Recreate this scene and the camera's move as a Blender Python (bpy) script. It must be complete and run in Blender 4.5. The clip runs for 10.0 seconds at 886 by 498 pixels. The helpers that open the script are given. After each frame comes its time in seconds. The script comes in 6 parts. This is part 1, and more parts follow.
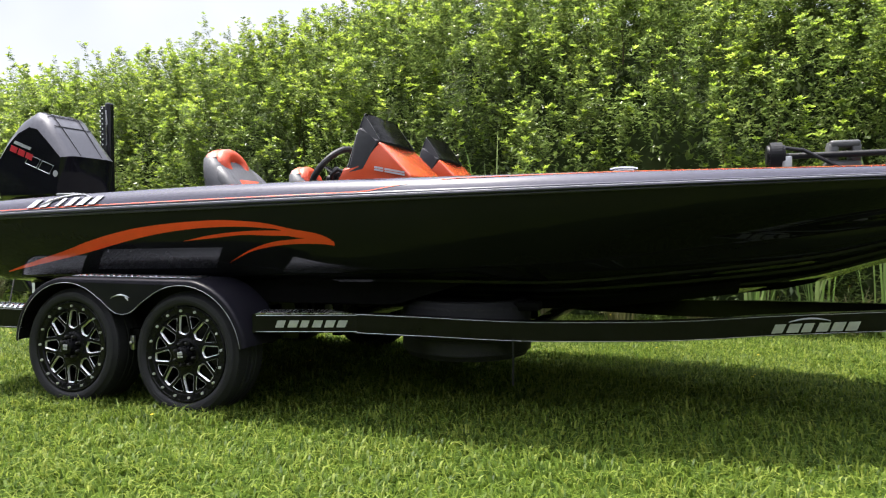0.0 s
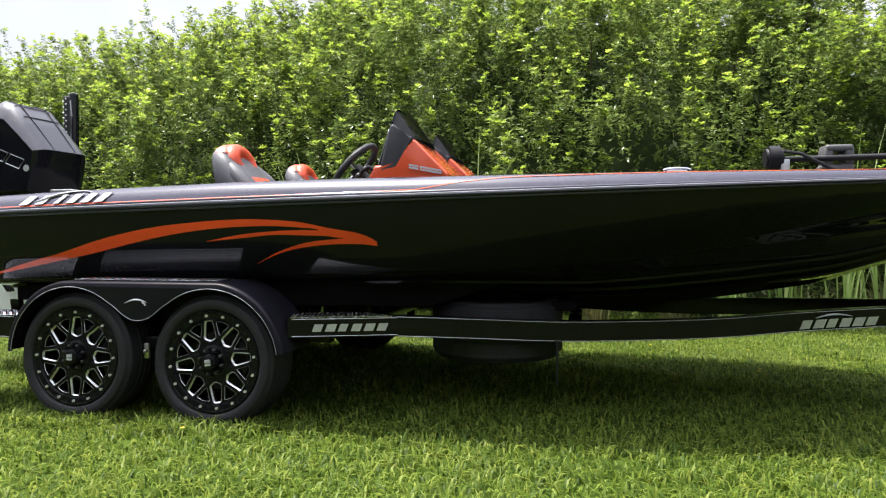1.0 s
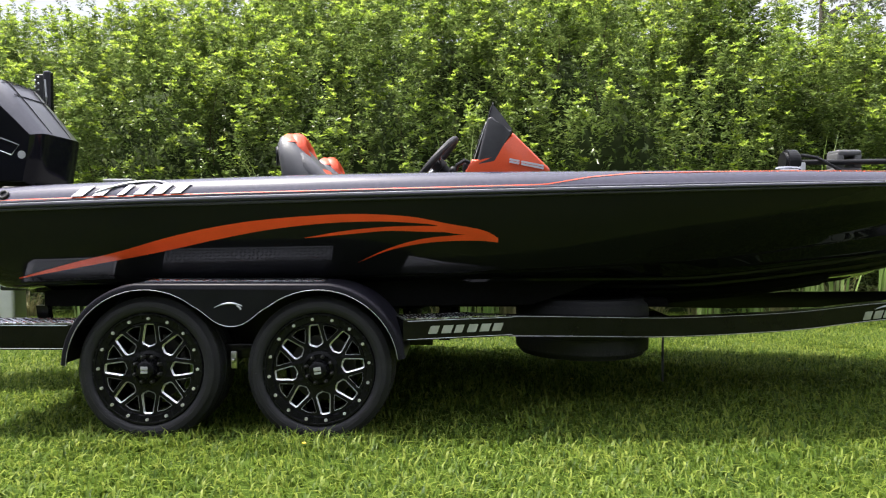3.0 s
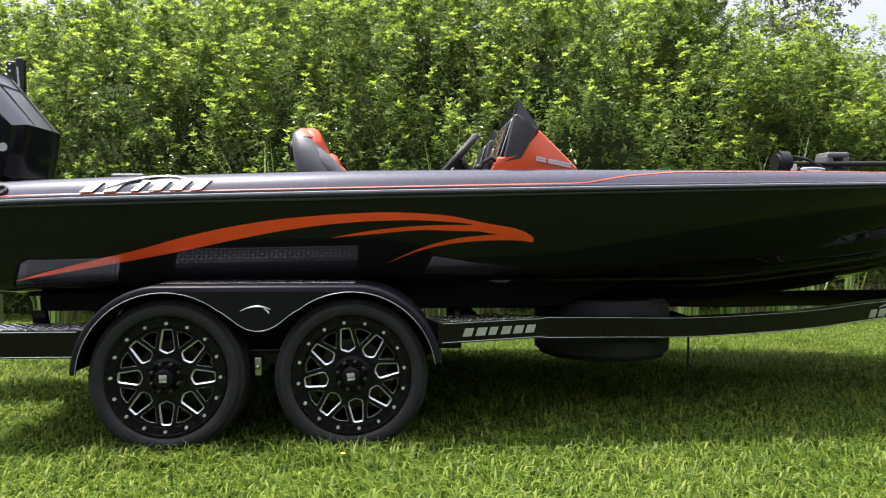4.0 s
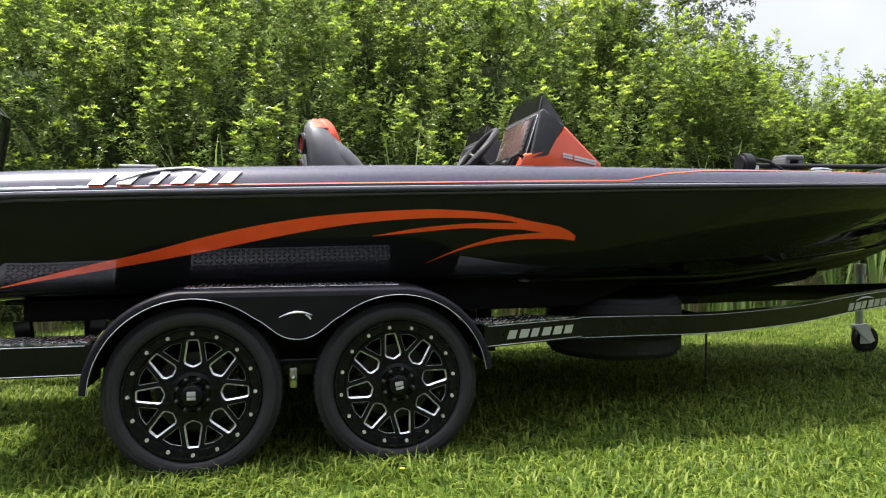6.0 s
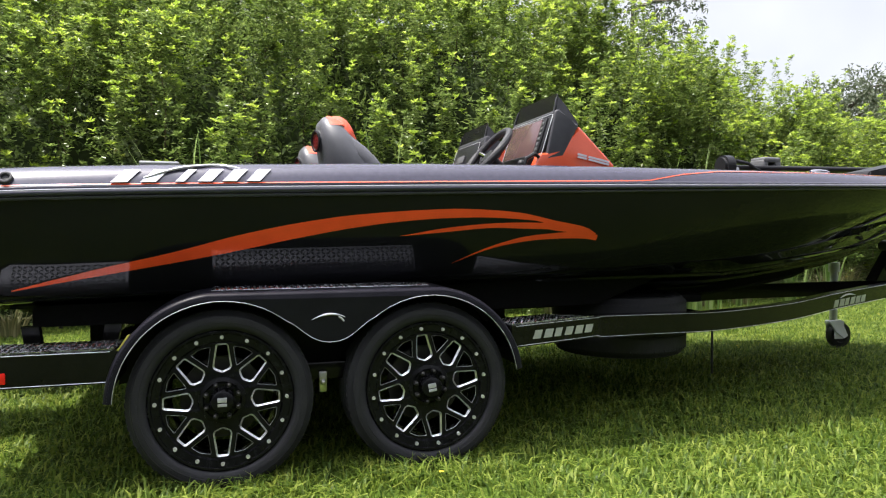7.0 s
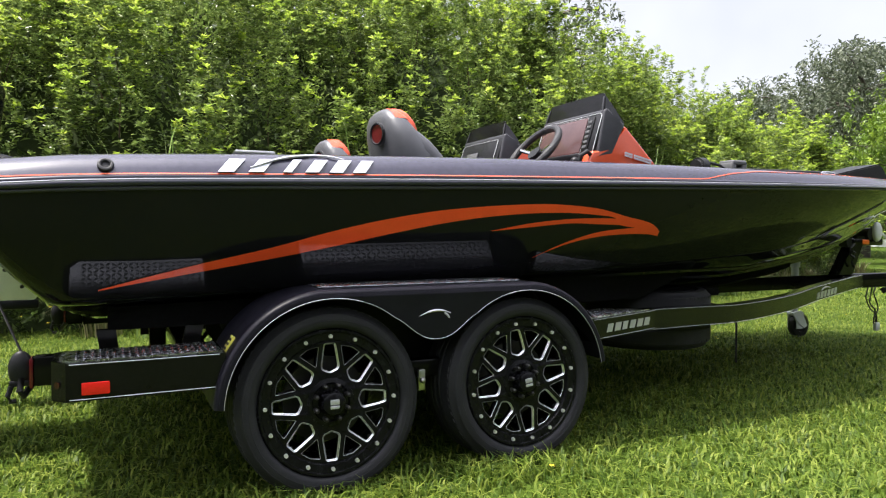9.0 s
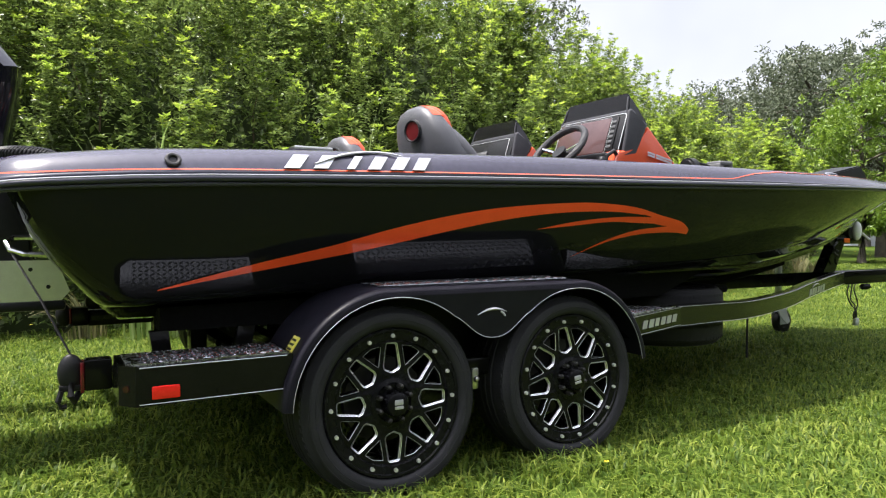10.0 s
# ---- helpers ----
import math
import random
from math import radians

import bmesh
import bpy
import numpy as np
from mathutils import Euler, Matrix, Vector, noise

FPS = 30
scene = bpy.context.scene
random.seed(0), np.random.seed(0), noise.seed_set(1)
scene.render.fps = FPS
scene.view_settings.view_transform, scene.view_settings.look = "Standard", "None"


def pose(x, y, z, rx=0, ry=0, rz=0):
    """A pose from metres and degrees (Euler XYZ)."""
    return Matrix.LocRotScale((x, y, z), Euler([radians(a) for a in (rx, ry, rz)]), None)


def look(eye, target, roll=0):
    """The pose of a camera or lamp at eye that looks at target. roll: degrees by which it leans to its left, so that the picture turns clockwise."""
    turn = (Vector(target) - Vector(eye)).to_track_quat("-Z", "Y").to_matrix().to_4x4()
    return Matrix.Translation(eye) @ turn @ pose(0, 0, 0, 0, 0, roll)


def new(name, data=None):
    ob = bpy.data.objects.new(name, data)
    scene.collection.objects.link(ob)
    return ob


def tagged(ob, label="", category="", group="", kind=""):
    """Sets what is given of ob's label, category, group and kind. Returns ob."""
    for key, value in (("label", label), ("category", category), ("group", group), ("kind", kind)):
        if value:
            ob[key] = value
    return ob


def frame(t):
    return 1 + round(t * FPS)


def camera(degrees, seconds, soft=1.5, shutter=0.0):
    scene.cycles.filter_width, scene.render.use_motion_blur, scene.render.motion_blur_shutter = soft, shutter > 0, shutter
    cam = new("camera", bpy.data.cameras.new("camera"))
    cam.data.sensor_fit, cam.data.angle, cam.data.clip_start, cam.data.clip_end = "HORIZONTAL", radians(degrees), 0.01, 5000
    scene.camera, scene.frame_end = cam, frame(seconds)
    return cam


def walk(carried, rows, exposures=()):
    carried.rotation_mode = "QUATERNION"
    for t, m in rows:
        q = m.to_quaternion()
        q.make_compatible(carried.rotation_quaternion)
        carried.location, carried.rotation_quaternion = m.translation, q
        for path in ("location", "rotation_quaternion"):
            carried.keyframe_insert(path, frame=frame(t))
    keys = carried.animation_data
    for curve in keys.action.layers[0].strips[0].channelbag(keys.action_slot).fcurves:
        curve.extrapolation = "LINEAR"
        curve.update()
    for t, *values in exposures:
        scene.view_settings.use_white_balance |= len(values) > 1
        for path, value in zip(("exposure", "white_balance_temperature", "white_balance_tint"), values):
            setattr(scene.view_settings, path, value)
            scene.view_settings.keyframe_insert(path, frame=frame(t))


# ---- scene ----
cam = camera(66.0, 10.0, soft=1.2)

PATH = [
    (0, (2.443, -2.935, 0.938), (1.792, -1.044, 0.887), -0.2),
    (0.5, (2.134, -2.987, 0.954), (1.599, -1.06, 0.901), -0.2),
    (1, (1.817, -3.033, 0.939), (1.397, -1.078, 0.887), -0.2),
    (1.5, (1.502, -3.059, 0.929), (1.176, -1.086, 0.877), -0.2),
    (2, (1.171, -3.064, 0.933), (0.941, -1.078, 0.882), -0.1),
    (2.5, (0.884, -3.066, 0.924), (0.745, -1.071, 0.874), -0.1),
    (4, (0.223, -2.937, 0.919), (0.339, -0.941, 0.867), 0.0),
    (4.5, (0.047, -2.874, 0.922), (0.241, -0.885, 0.869), -0.0),
    (5, (-0.11, -2.822, 0.925), (0.164, -0.842, 0.87), -0.1),
    (5.5, (-0.256, -2.759, 0.912), (0.095, -0.791, 0.859), -0.1),
    (7, (-0.727, -2.585, 0.912), (-0.147, -0.672, 0.859), -0.1),
    (7.5, (-0.897, -2.519, 0.916), (-0.245, -0.629, 0.864), -0.1),
    (8, (-1.073, -2.437, 0.902), (-0.349, -0.573, 0.848), -0.1),
    (8.5, (-1.272, -2.365, 0.899), (-0.477, -0.53, 0.849), -0.1),
    (9, (-1.448, -2.281, 0.892), (-0.582, -0.479, 0.839), 0.0),
    (9.5, (-1.623, -2.192, 0.891), (-0.693, -0.422, 0.834), 0.1),
    (10, (-1.783, -2.09, 0.89), (-0.79, -0.355, 0.833), 0.1),
]
walk(cam, [(t, look(eye, target, roll)) for t, eye, target, roll in PATH])

# ---- light ----
world = bpy.data.worlds.new("world")
scene.world = world
world.use_nodes = True
SUN_DIR = Vector((-0.33, 0.08, 0.94)).normalized()
SUN_EL, SUN_AZ = math.asin(SUN_DIR.z), math.atan2(SUN_DIR.x, SUN_DIR.y)


def build_sky():
    nt = world.node_tree
    nt.nodes.clear()
    n, l = nt.nodes.new, nt.links.new
    out, bg = n("ShaderNodeOutputWorld"), n("ShaderNodeBackground")
    sky = n("ShaderNodeTexSky")
    sky.sky_type, sky.sun_disc = "NISHITA", False
    sky.sun_elevation, sky.sun_rotation = SUN_EL, SUN_AZ
    sky.air_density, sky.dust_density = 1.2, 2.5
    co, cloud, ramp = n("ShaderNodeTexCoord"), n("ShaderNodeTexNoise"), n("ShaderNodeValToRGB")
    cloud.inputs["Scale"].default_value, cloud.inputs["Detail"].default_value = 2.6, 4
    ramp.color_ramp.elements[0].position, ramp.color_ramp.elements[0].color = 0.3, (4.2, 4.25, 4.75, 1)
    ramp.color_ramp.elements[1].position, ramp.color_ramp.elements[1].color = 0.68, (6.0, 6.0, 6.4, 1)
    mix = n("ShaderNodeMix")
    mix.data_type = "RGBA"
    mix.inputs[0].default_value = 0.82
    l(co.outputs["Generated"], cloud.inputs["Vector"])
    l(cloud.outputs["Fac"], ramp.inputs["Fac"])
    # thin bright overcast: the haze grows brighter from the horizon to the zenith
    sep, rise, gain = n("ShaderNodeSeparateXYZ"), n("ShaderNodeMapRange"), n("ShaderNodeVectorMath")
    rise.inputs["From Min"].default_value, rise.inputs["From Max"].default_value = 0.4, 1.0
    rise.inputs["To Min"].default_value, rise.inputs["To Max"].default_value = 1.0, 2.5
    gain.operation = "SCALE"
    # hazy glow round the sun
    dot, pos, power, glow, total = n("ShaderNodeVectorMath"), n("ShaderNodeMath"), n("ShaderNodeMath"), n("ShaderNodeMath"), n("ShaderNodeMath")
    dot.operation, pos.operation, power.operation, glow.operation, total.operation = "DOT_PRODUCT", "MAXIMUM", "POWER", "MULTIPLY_ADD", "MULTIPLY"
    dot.inputs[1].default_value = SUN_DIR
    pos.inputs[1].default_value, power.inputs[1].default_value = 0.0, 9.0
    glow.inputs[1].default_value, glow.inputs[2].default_value = 2.0, 1.0
    l(co.outputs["Generated"], dot.inputs[0])
    l(dot.outputs["Value"], pos.inputs[0])
    l(pos.outputs[0], power.inputs[0])
    l(power.outputs[0], glow.inputs[0])
    l(glow.outputs[0], total.inputs[1])
    l(co.outputs["Generated"], sep.inputs[0])
    l(sep.outputs["Z"], rise.inputs["Value"])
    l(rise.outputs[0], total.inputs[0])
    l(total.outputs[0], gain.inputs["Scale"])
    l(sky.outputs[0], mix.inputs[6])
    l(ramp.outputs[0], mix.inputs[7])
    l(mix.outputs[2], gain.inputs[0])
    l(gain.outputs[0], bg.inputs["Color"])
    bg.inputs["Strength"].default_value = 0.1
    l(bg.outputs[0], out.inputs[0])


build_sky()
sun = new("sun", bpy.data.lights.new("sun", "SUN"))
sun.data.energy, sun.data.angle, sun.data.color = 4.7, radians(0.6), (1.0, 0.95, 0.86)
sun.matrix_world = look((0, 0, 30), Vector((0, 0, 30)) - SUN_DIR)
scene.view_settings.exposure = 1.05


# ---- materials ----
def material(name, base, rough=0.5, metal=0.0, var=None, scale=8.0, bump=0.0, bump_scale=60.0, coat=0.0, spec=0.5, rand=None, stripe=None, trans=0.0, rough_var=0.0, patch=None):
    """Two scales of noise vary colour and roughness; bump gives fine relief."""
    m = bpy.data.materials.new(name)
    m.use_nodes = True
    nt = m.node_tree
    n, l = nt.nodes.new, nt.links.new
    b = nt.nodes["Principled BSDF"]
    b.inputs["Base Color"].default_value = (*base, 1)
    b.inputs["Roughness"].default_value, b.inputs["Metallic"].default_value = rough, metal
    b.inputs["Coat Weight"].default_value, b.inputs["Coat Roughness"].default_value = coat, 0.03
    b.inputs["Specular IOR Level"].default_value = spec
    co = n("ShaderNodeTexCoord")
    colour = None
    if var:
        a, c = n("ShaderNodeTexNoise"), n("ShaderNodeTexNoise")
        a.inputs["Scale"].default_value, a.inputs["Detail"].default_value = scale, 4
        c.inputs["Scale"].default_value, c.inputs["Detail"].default_value = scale * 9, 3
        l(co.outputs["Object"], a.inputs["Vector"])
        l(co.outputs["Object"], c.inputs["Vector"])
        add = n("ShaderNodeMath")
        add.operation = "MULTIPLY_ADD"
        add.inputs[1].default_value = 0.4
        l(c.outputs["Fac"], add.inputs[0])
        l(a.outputs["Fac"], add.inputs[2])
        mr = n("ShaderNodeMapRange")
        mr.inputs["From Min"].default_value, mr.inputs["From Max"].default_value = 0.45, 0.95
        l(add.outputs[0], mr.inputs["Value"])
        mix = n("ShaderNodeMix")
        mix.data_type = "RGBA"
        l(mr.outputs[0], mix.inputs[0])
        mix.inputs[6].default_value, mix.inputs[7].default_value = (*base, 1), (*var, 1)
        colour = mix.outputs[2]
        if rough_var:
            rr = n("ShaderNodeMapRange")
            rr.inputs["To Min"].default_value, rr.inputs["To Max"].default_value = rough, rough + rough_var
            l(mr.outputs[0], rr.inputs["Value"])
            l(rr.outputs[0], b.inputs["Roughness"])
    if rand:
        info = n("ShaderNodeNewGeometry")
        ramp = n("ShaderNodeValToRGB")
        els = ramp.color_ramp.elements
        els[0].color, els[1].color = (*rand[0], 1), (*rand[-1], 1)
        for i, c in enumerate(rand[1:-1]):
            els.new((i + 1) / (len(rand) - 1)).color = (*c, 1)
        l(info.outputs["Random Per Island"], ramp.inputs["Fac"])
        colour = ramp.outputs[0]
    if patch and colour:
        pn, pr, pm = n("ShaderNodeTexNoise"), n("ShaderNodeMapRange"), n("ShaderNodeMix")
        pn.inputs["Scale"].default_value, pn.inputs["Detail"].default_value = patch[0], 3
        pr.inputs["From Min"].default_value, pr.inputs["From Max"].default_value = 0.35, 0.65
        pm.data_type, pm.blend_type = "RGBA", "MULTIPLY"
        l(co.outputs["Object"], pn.inputs["Vector"])
        l(pn.outputs["Fac"], pr.inputs["Value"])
        l(pr.outputs[0], pm.inputs[0])
        l(colour, pm.inputs[6])
        pm.inputs[7].default_value = (*patch[1], 1)
        colour = pm.outputs[2]
    if colour:
        l(colour, b.inputs["Base Color"])
    if bump:
        bn, bp = n("ShaderNodeTexNoise"), n("ShaderNodeBump")
        bn.inputs["Scale"].default_value, bn.inputs["Detail"].default_value = bump_scale, 4
        bp.inputs["Strength"].default_value, bp.inputs["Distance"].default_value = bump, 0.01
        l(co.outputs["Object"], bn.inputs["Vector"])
        l(bn.outputs["Fac"], bp.inputs["Height"])
        l(bp.outputs["Normal"], b.inputs["Normal"])
    if trans:
        tr, mx = n("ShaderNodeBsdfTranslucent"), n("ShaderNodeMixShader")
        mx.inputs[0].default_value = trans
        if colour:
            l(colour, tr.inputs["Color"])
        else:
            tr.inputs["Color"].default_value = (*base, 1)
        l(b.outputs[0], mx.inputs[1])
        l(tr.outputs[0], mx.inputs[2])
        l(mx.outputs[0], nt.nodes["Material Output"].inputs["Surface"])
    return m


GEL_BLACK = material("black gelcoat", (0.007, 0.007, 0.0088), 0.03, var=(0.009, 0.009, 0.011), scale=3, spec=0.16)
CAP_GREY = material("metallic charcoal gelcoat", (0.025, 0.0225, 0.041), 0.22, var=(0.035, 0.032, 0.055), scale=40, coat=0.12)
RAIL_MAT = material("black vinyl rub rail", (0.036, 0.035, 0.052), 0.3, var=(0.046, 0.045, 0.066), scale=20, spec=0.35)
# pale colour for the highlight line along the rub rail
RAIL_HIGHLIGHT = material("pale painted rail highlight", (0.42, 0.42, 0.48), 0.25, metal=0.2, var=(0.36, 0.36, 0.41), scale=30)
CHROME = material("polished insert", (0.75, 0.75, 0.78), 0.12, metal=1.0, var=(0.6, 0.6, 0.63), scale=30)
ORANGE_VINYL = material("orange decal", (0.9, 0.095, 0.028), 0.12, var=(0.8, 0.082, 0.024), scale=12, spec=0.25)
ORANGE_GEL = material("orange metalflake gelcoat", (0.6, 0.085, 0.032), 0.22, var=(0.48, 0.06, 0.02), scale=300, coat=0.4)
SILVER_DECAL = material("silver decal", (0.5, 0.5, 0.54), 0.3, metal=0.45, var=(0.4, 0.4, 0.43), scale=25)
RED_DECAL = material("red decal", (0.45, 0.02, 0.03), 0.3, var=(0.38, 0.02, 0.03), scale=25)
WHITE_PAINT = material("white paint", (0.75, 0.76, 0.78), 0.35, var=(0.66, 0.67, 0.69), scale=15)
TRAILER_BLACK = material("black trailer paint", (0.004, 0.004, 0.004), 0.12, var=(0.008, 0.008, 0.0075), scale=9, spec=0.16, rough_var=0.08)
FENDER_BLACK = material("satin black fender", (0.0095, 0.009, 0.0135), 0.34, var=(0.013, 0.0125, 0.018), scale=14, rough_var=0.1, spec=0.11)
TREAD = material("dark tread plate", (0.8, 0.8, 0.86), 0.22, metal=1.0, var=(0.88, 0.88, 0.92), scale=30, rough_var=0.1)
DIAMOND = material("worn bright diamonds", (0.72, 0.72, 0.78), 0.24, metal=1.0, var=(0.6, 0.6, 0.66), scale=50)
RUBBER = material("tyre rubber", (0.011, 0.011, 0.0135), 0.62, var=(0.017, 0.017, 0.02), scale=18, spec=0.3, bump=0.25, bump_scale=220)
RIM_BLACK = material("satin black wheel", (0.0035, 0.0035, 0.004), 0.2, var=(0.006, 0.006, 0.0075), scale=30, rough_var=0.1, spec=0.16)
MACHINED = material("machined aluminium", (0.88, 0.88, 0.9), 0.32, metal=0.82, var=(0.76, 0.76, 0.79), scale=60)
BOLT = material("nickel bolt heads", (0.6, 0.6, 0.57), 0.3, metal=0.35, var=(0.5, 0.5, 0.47), scale=60)
ALUMINIUM = material("brushed aluminium plate", (0.72, 0.72, 0.68), 0.3, metal=0.8, var=(0.62, 0.62, 0.58), scale=20, rough_var=0.1)
STEEL = material("zinc steel", (0.5, 0.5, 0.5), 0.35, metal=1.0, var=(0.4, 0.4, 0.4), scale=40)
DARK_STEEL = material("dark brake steel", (0.03, 0.03, 0.031), 0.45, metal=0.6, var=(0.05, 0.048, 0.045), scale=40)
LIGHT_STEEL = material("galvanised steel", (0.62, 0.63, 0.65), 0.4, metal=0.6, var=(0.5, 0.51, 0.53), scale=30)
BLACK_PLASTIC = material("black plastic", (0.009, 0.009, 0.011), 0.4, var=(0.014, 0.014, 0.016), scale=30, spec=0.22, bump=0.1, bump_scale=300)
GREY_PLASTIC = material("grey plastic", (0.07, 0.07, 0.075), 0.42, var=(0.09, 0.09, 0.095), scale=30, bump=0.1, bump_scale=300)
GREY_VINYL = material("grey vinyl", (0.06, 0.06, 0.07), 0.42, var=(0.08, 0.08, 0.092), scale=20, bump=0.18, bump_scale=260)
ORANGE_SEAT = material("orange vinyl", (0.66, 0.075, 0.025), 0.42, var=(0.56, 0.06, 0.02), scale=20, bump=0.15, bump_scale=260)
COWL_BLACK = material("gloss black cowling", (0.004, 0.004, 0.006), 0.08, var=(0.007, 0.007, 0.011), scale=5, spec=0.28)
COWL_GREY = material("graphite cowling", (0.03, 0.03, 0.042), 0.3, metal=0.2, var=(0.042, 0.042, 0.056), scale=60, coat=0.15)
SCREEN = material("dark display glass", (0.07, 0.042, 0.045), 0.06, var=(0.1, 0.06, 0.062), scale=6, spec=0.4)
def smoked(name, tint):
    """Thin tinted sheet: mostly see-through, with a gloss on it."""
    m = bpy.data.materials.new(name)
    m.use_nodes = True
    n, l = m.node_tree.nodes.new, m.node_tree.links.new
    b, tr, mx = m.node_tree.nodes["Principled BSDF"], n("ShaderNodeBsdfTransparent"), n("ShaderNodeMixShader")
    b.inputs["Base Color"].default_value, b.inputs["Roughness"].default_value = (0.02, 0.02, 0.022, 1), 0.08
    tr.inputs["Color"].default_value = (*tint, 1)
    mx.inputs[0].default_value = 0.45
    l(tr.outputs[0], mx.inputs[1])
    l(b.outputs[0], mx.inputs[2])
    l(mx.outputs[0], m.node_tree.nodes["Material Output"].inputs["Surface"])
    return m


SMOKED_SHEET = smoked("smoked windscreen", (0.1, 0.105, 0.105))
DASH_GREY = material("charcoal dash", (0.03, 0.03, 0.036), 0.42, var=(0.04, 0.04, 0.047), scale=30, spec=0.3, bump=0.12, bump_scale=260)
GRIP = material("dark foam grip", (0.02, 0.02, 0.024), 0.55, var=(0.03, 0.03, 0.034), scale=40, spec=0.3, bump=0.2, bump_scale=300)
RED_LENS = material("red reflector", (0.75, 0.02, 0.015), 0.2, var=(0.65, 0.015, 0.01), scale=120)
DARK_RED_LENS = material("dark red lens", (0.11, 0.01, 0.014), 0.15, var=(0.08, 0.008, 0.01), scale=120)
MARKER_LENS = material("smoked marker lens", (0.035, 0.006, 0.006), 0.2, var=(0.025, 0.005, 0.005), scale=120)
AMBER = material("amber reflector", (0.9, 0.17, 0.02), 0.25, var=(0.8, 0.14, 0.02), scale=120)
YELLOW = material("yellow label", (0.6, 0.55, 0.1), 0.4, var=(0.5, 0.46, 0.08), scale=40)
CARPET = material("charcoal carpet", (0.03, 0.03, 0.032), 0.95, var=(0.045, 0.045, 0.047), scale=60, bump=0.5, bump_scale=400)
DARK_CARPET = material("black bunk carpet", (0.004, 0.004, 0.004), 0.97, var=(0.007, 0.007, 0.007), scale=60, spec=0.1, bump=0.5, bump_scale=400)
LEAF_OLD = material("mature green leaf", (0.06, 0.1, 0.02), 0.28, rand=[(0.07, 0.11, 0.03), (0.138, 0.2, 0.048), (0.24, 0.315, 0.085)], trans=0.48, spec=0.5, patch=(1.1, (0.92, 0.9, 0.9)))
LEAF = material("broad green leaf", (0.06, 0.12, 0.02), 0.42, rand=[(0.18, 0.26, 0.032), (0.29, 0.39, 0.044), (0.38, 0.48, 0.075), (0.49, 0.55, 0.11)], trans=0.55, spec=0.28, patch=(0.9, (0.86, 0.92, 0.95)))
LEAF_FAR = material("grey green leaf", (0.05, 0.07, 0.035), 0.5, rand=[(0.07, 0.09, 0.055), (0.115, 0.14, 0.085), (0.17, 0.195, 0.125)], trans=0.3, patch=(0.5, (0.85, 0.85, 0.85)))
LEAF_PALE = material("light green leaf", (0.1, 0.16, 0.02), 0.4, rand=[(0.09, 0.15, 0.02), (0.16, 0.25, 0.03), (0.25, 0.35, 0.045)], trans=0.45, patch=(0.7, (0.8, 0.85, 0.9)))
CANE = material("cane grass blade", (0.12, 0.19, 0.05), 0.4, rand=[(0.14, 0.24, 0.06), (0.24, 0.34, 0.1), (0.36, 0.44, 0.2)], trans=0.4)
DRY = material("dry grass blade", (0.2, 0.18, 0.08), 0.6, rand=[(0.08, 0.09, 0.035), (0.2, 0.18, 0.08), (0.33, 0.3, 0.16)], trans=0.2)
BARK = material("grey bark", (0.1, 0.085, 0.065), 0.85, var=(0.05, 0.042, 0.033), scale=9, bump=0.6, bump_scale=30)
TWIG = material("brown twig", (0.09, 0.06, 0.035), 0.8, var=(0.05, 0.035, 0.02), scale=20)
# for the core sheets behind leaves: inner shade put into the base colour
LEAF_SHADE = material("dark green leaf shade", (0.02, 0.03, 0.01), 0.95, var=(0.034, 0.048, 0.017), scale=6, spec=0.1, bump=0.8, bump_scale=12)
BLADE = material("grass blade", (0.1, 0.2, 0.02), 0.45, rand=[(0.05, 0.089, 0.018), (0.106, 0.163, 0.025), (0.175, 0.238, 0.037), (0.3, 0.345, 0.073)], trans=0.5, spec=0.16, patch=(1.6, (0.85, 0.9, 0.85)))
FLOWER = material("yellow flower", (0.8, 0.55, 0.03), 0.5, rand=[(0.75, 0.5, 0.02), (0.85, 0.65, 0.06)], trans=0.3)
SOIL = material("lawn ground", (0.036, 0.06, 0.009), 0.95, spec=0.04, var=(0.054, 0.084, 0.013), scale=2.2, bump=0.7, bump_scale=45)


# ---- mesh helpers ----
def root_of(ob):
    while ob.parent:
        ob = ob.parent
    return ob


def thing(name, at, label, category, group="", kind=""):
    """A top-level Empty at its base that parents its parts."""
    ob = new(name)
    ob.location = at
    return tagged(ob, label, category, group, kind)


def mesh_from(name, bm, mat, smooth=40):
    bmesh.ops.recalc_face_normals(bm, faces=bm.faces)
    me = bpy.data.meshes.new(name)
    bm.to_mesh(me)
    bm.free()
    me.materials.append(mat)
    if smooth:
        me.polygons.foreach_set("use_smooth", [True] * len(me.polygons))
        me.set_sharp_from_angle(angle=radians(smooth))
    return me


def part(name, bm, mat, parent, label="", smooth=40):
    """Links a bmesh in world places as one mesh under a thing or a part."""
    base = root_of(parent).location
    bmesh.ops.translate(bm, verts=bm.verts, vec=-base)
    ob = new(name, mesh_from(name, bm, mat, smooth))
    ob.parent = parent
    return tagged(ob, label)


def solo(name, bm, mat, label, category, kind="", smooth=40):
    return tagged(new(name, mesh_from(name, bm, mat, smooth)), label, category, "", kind)


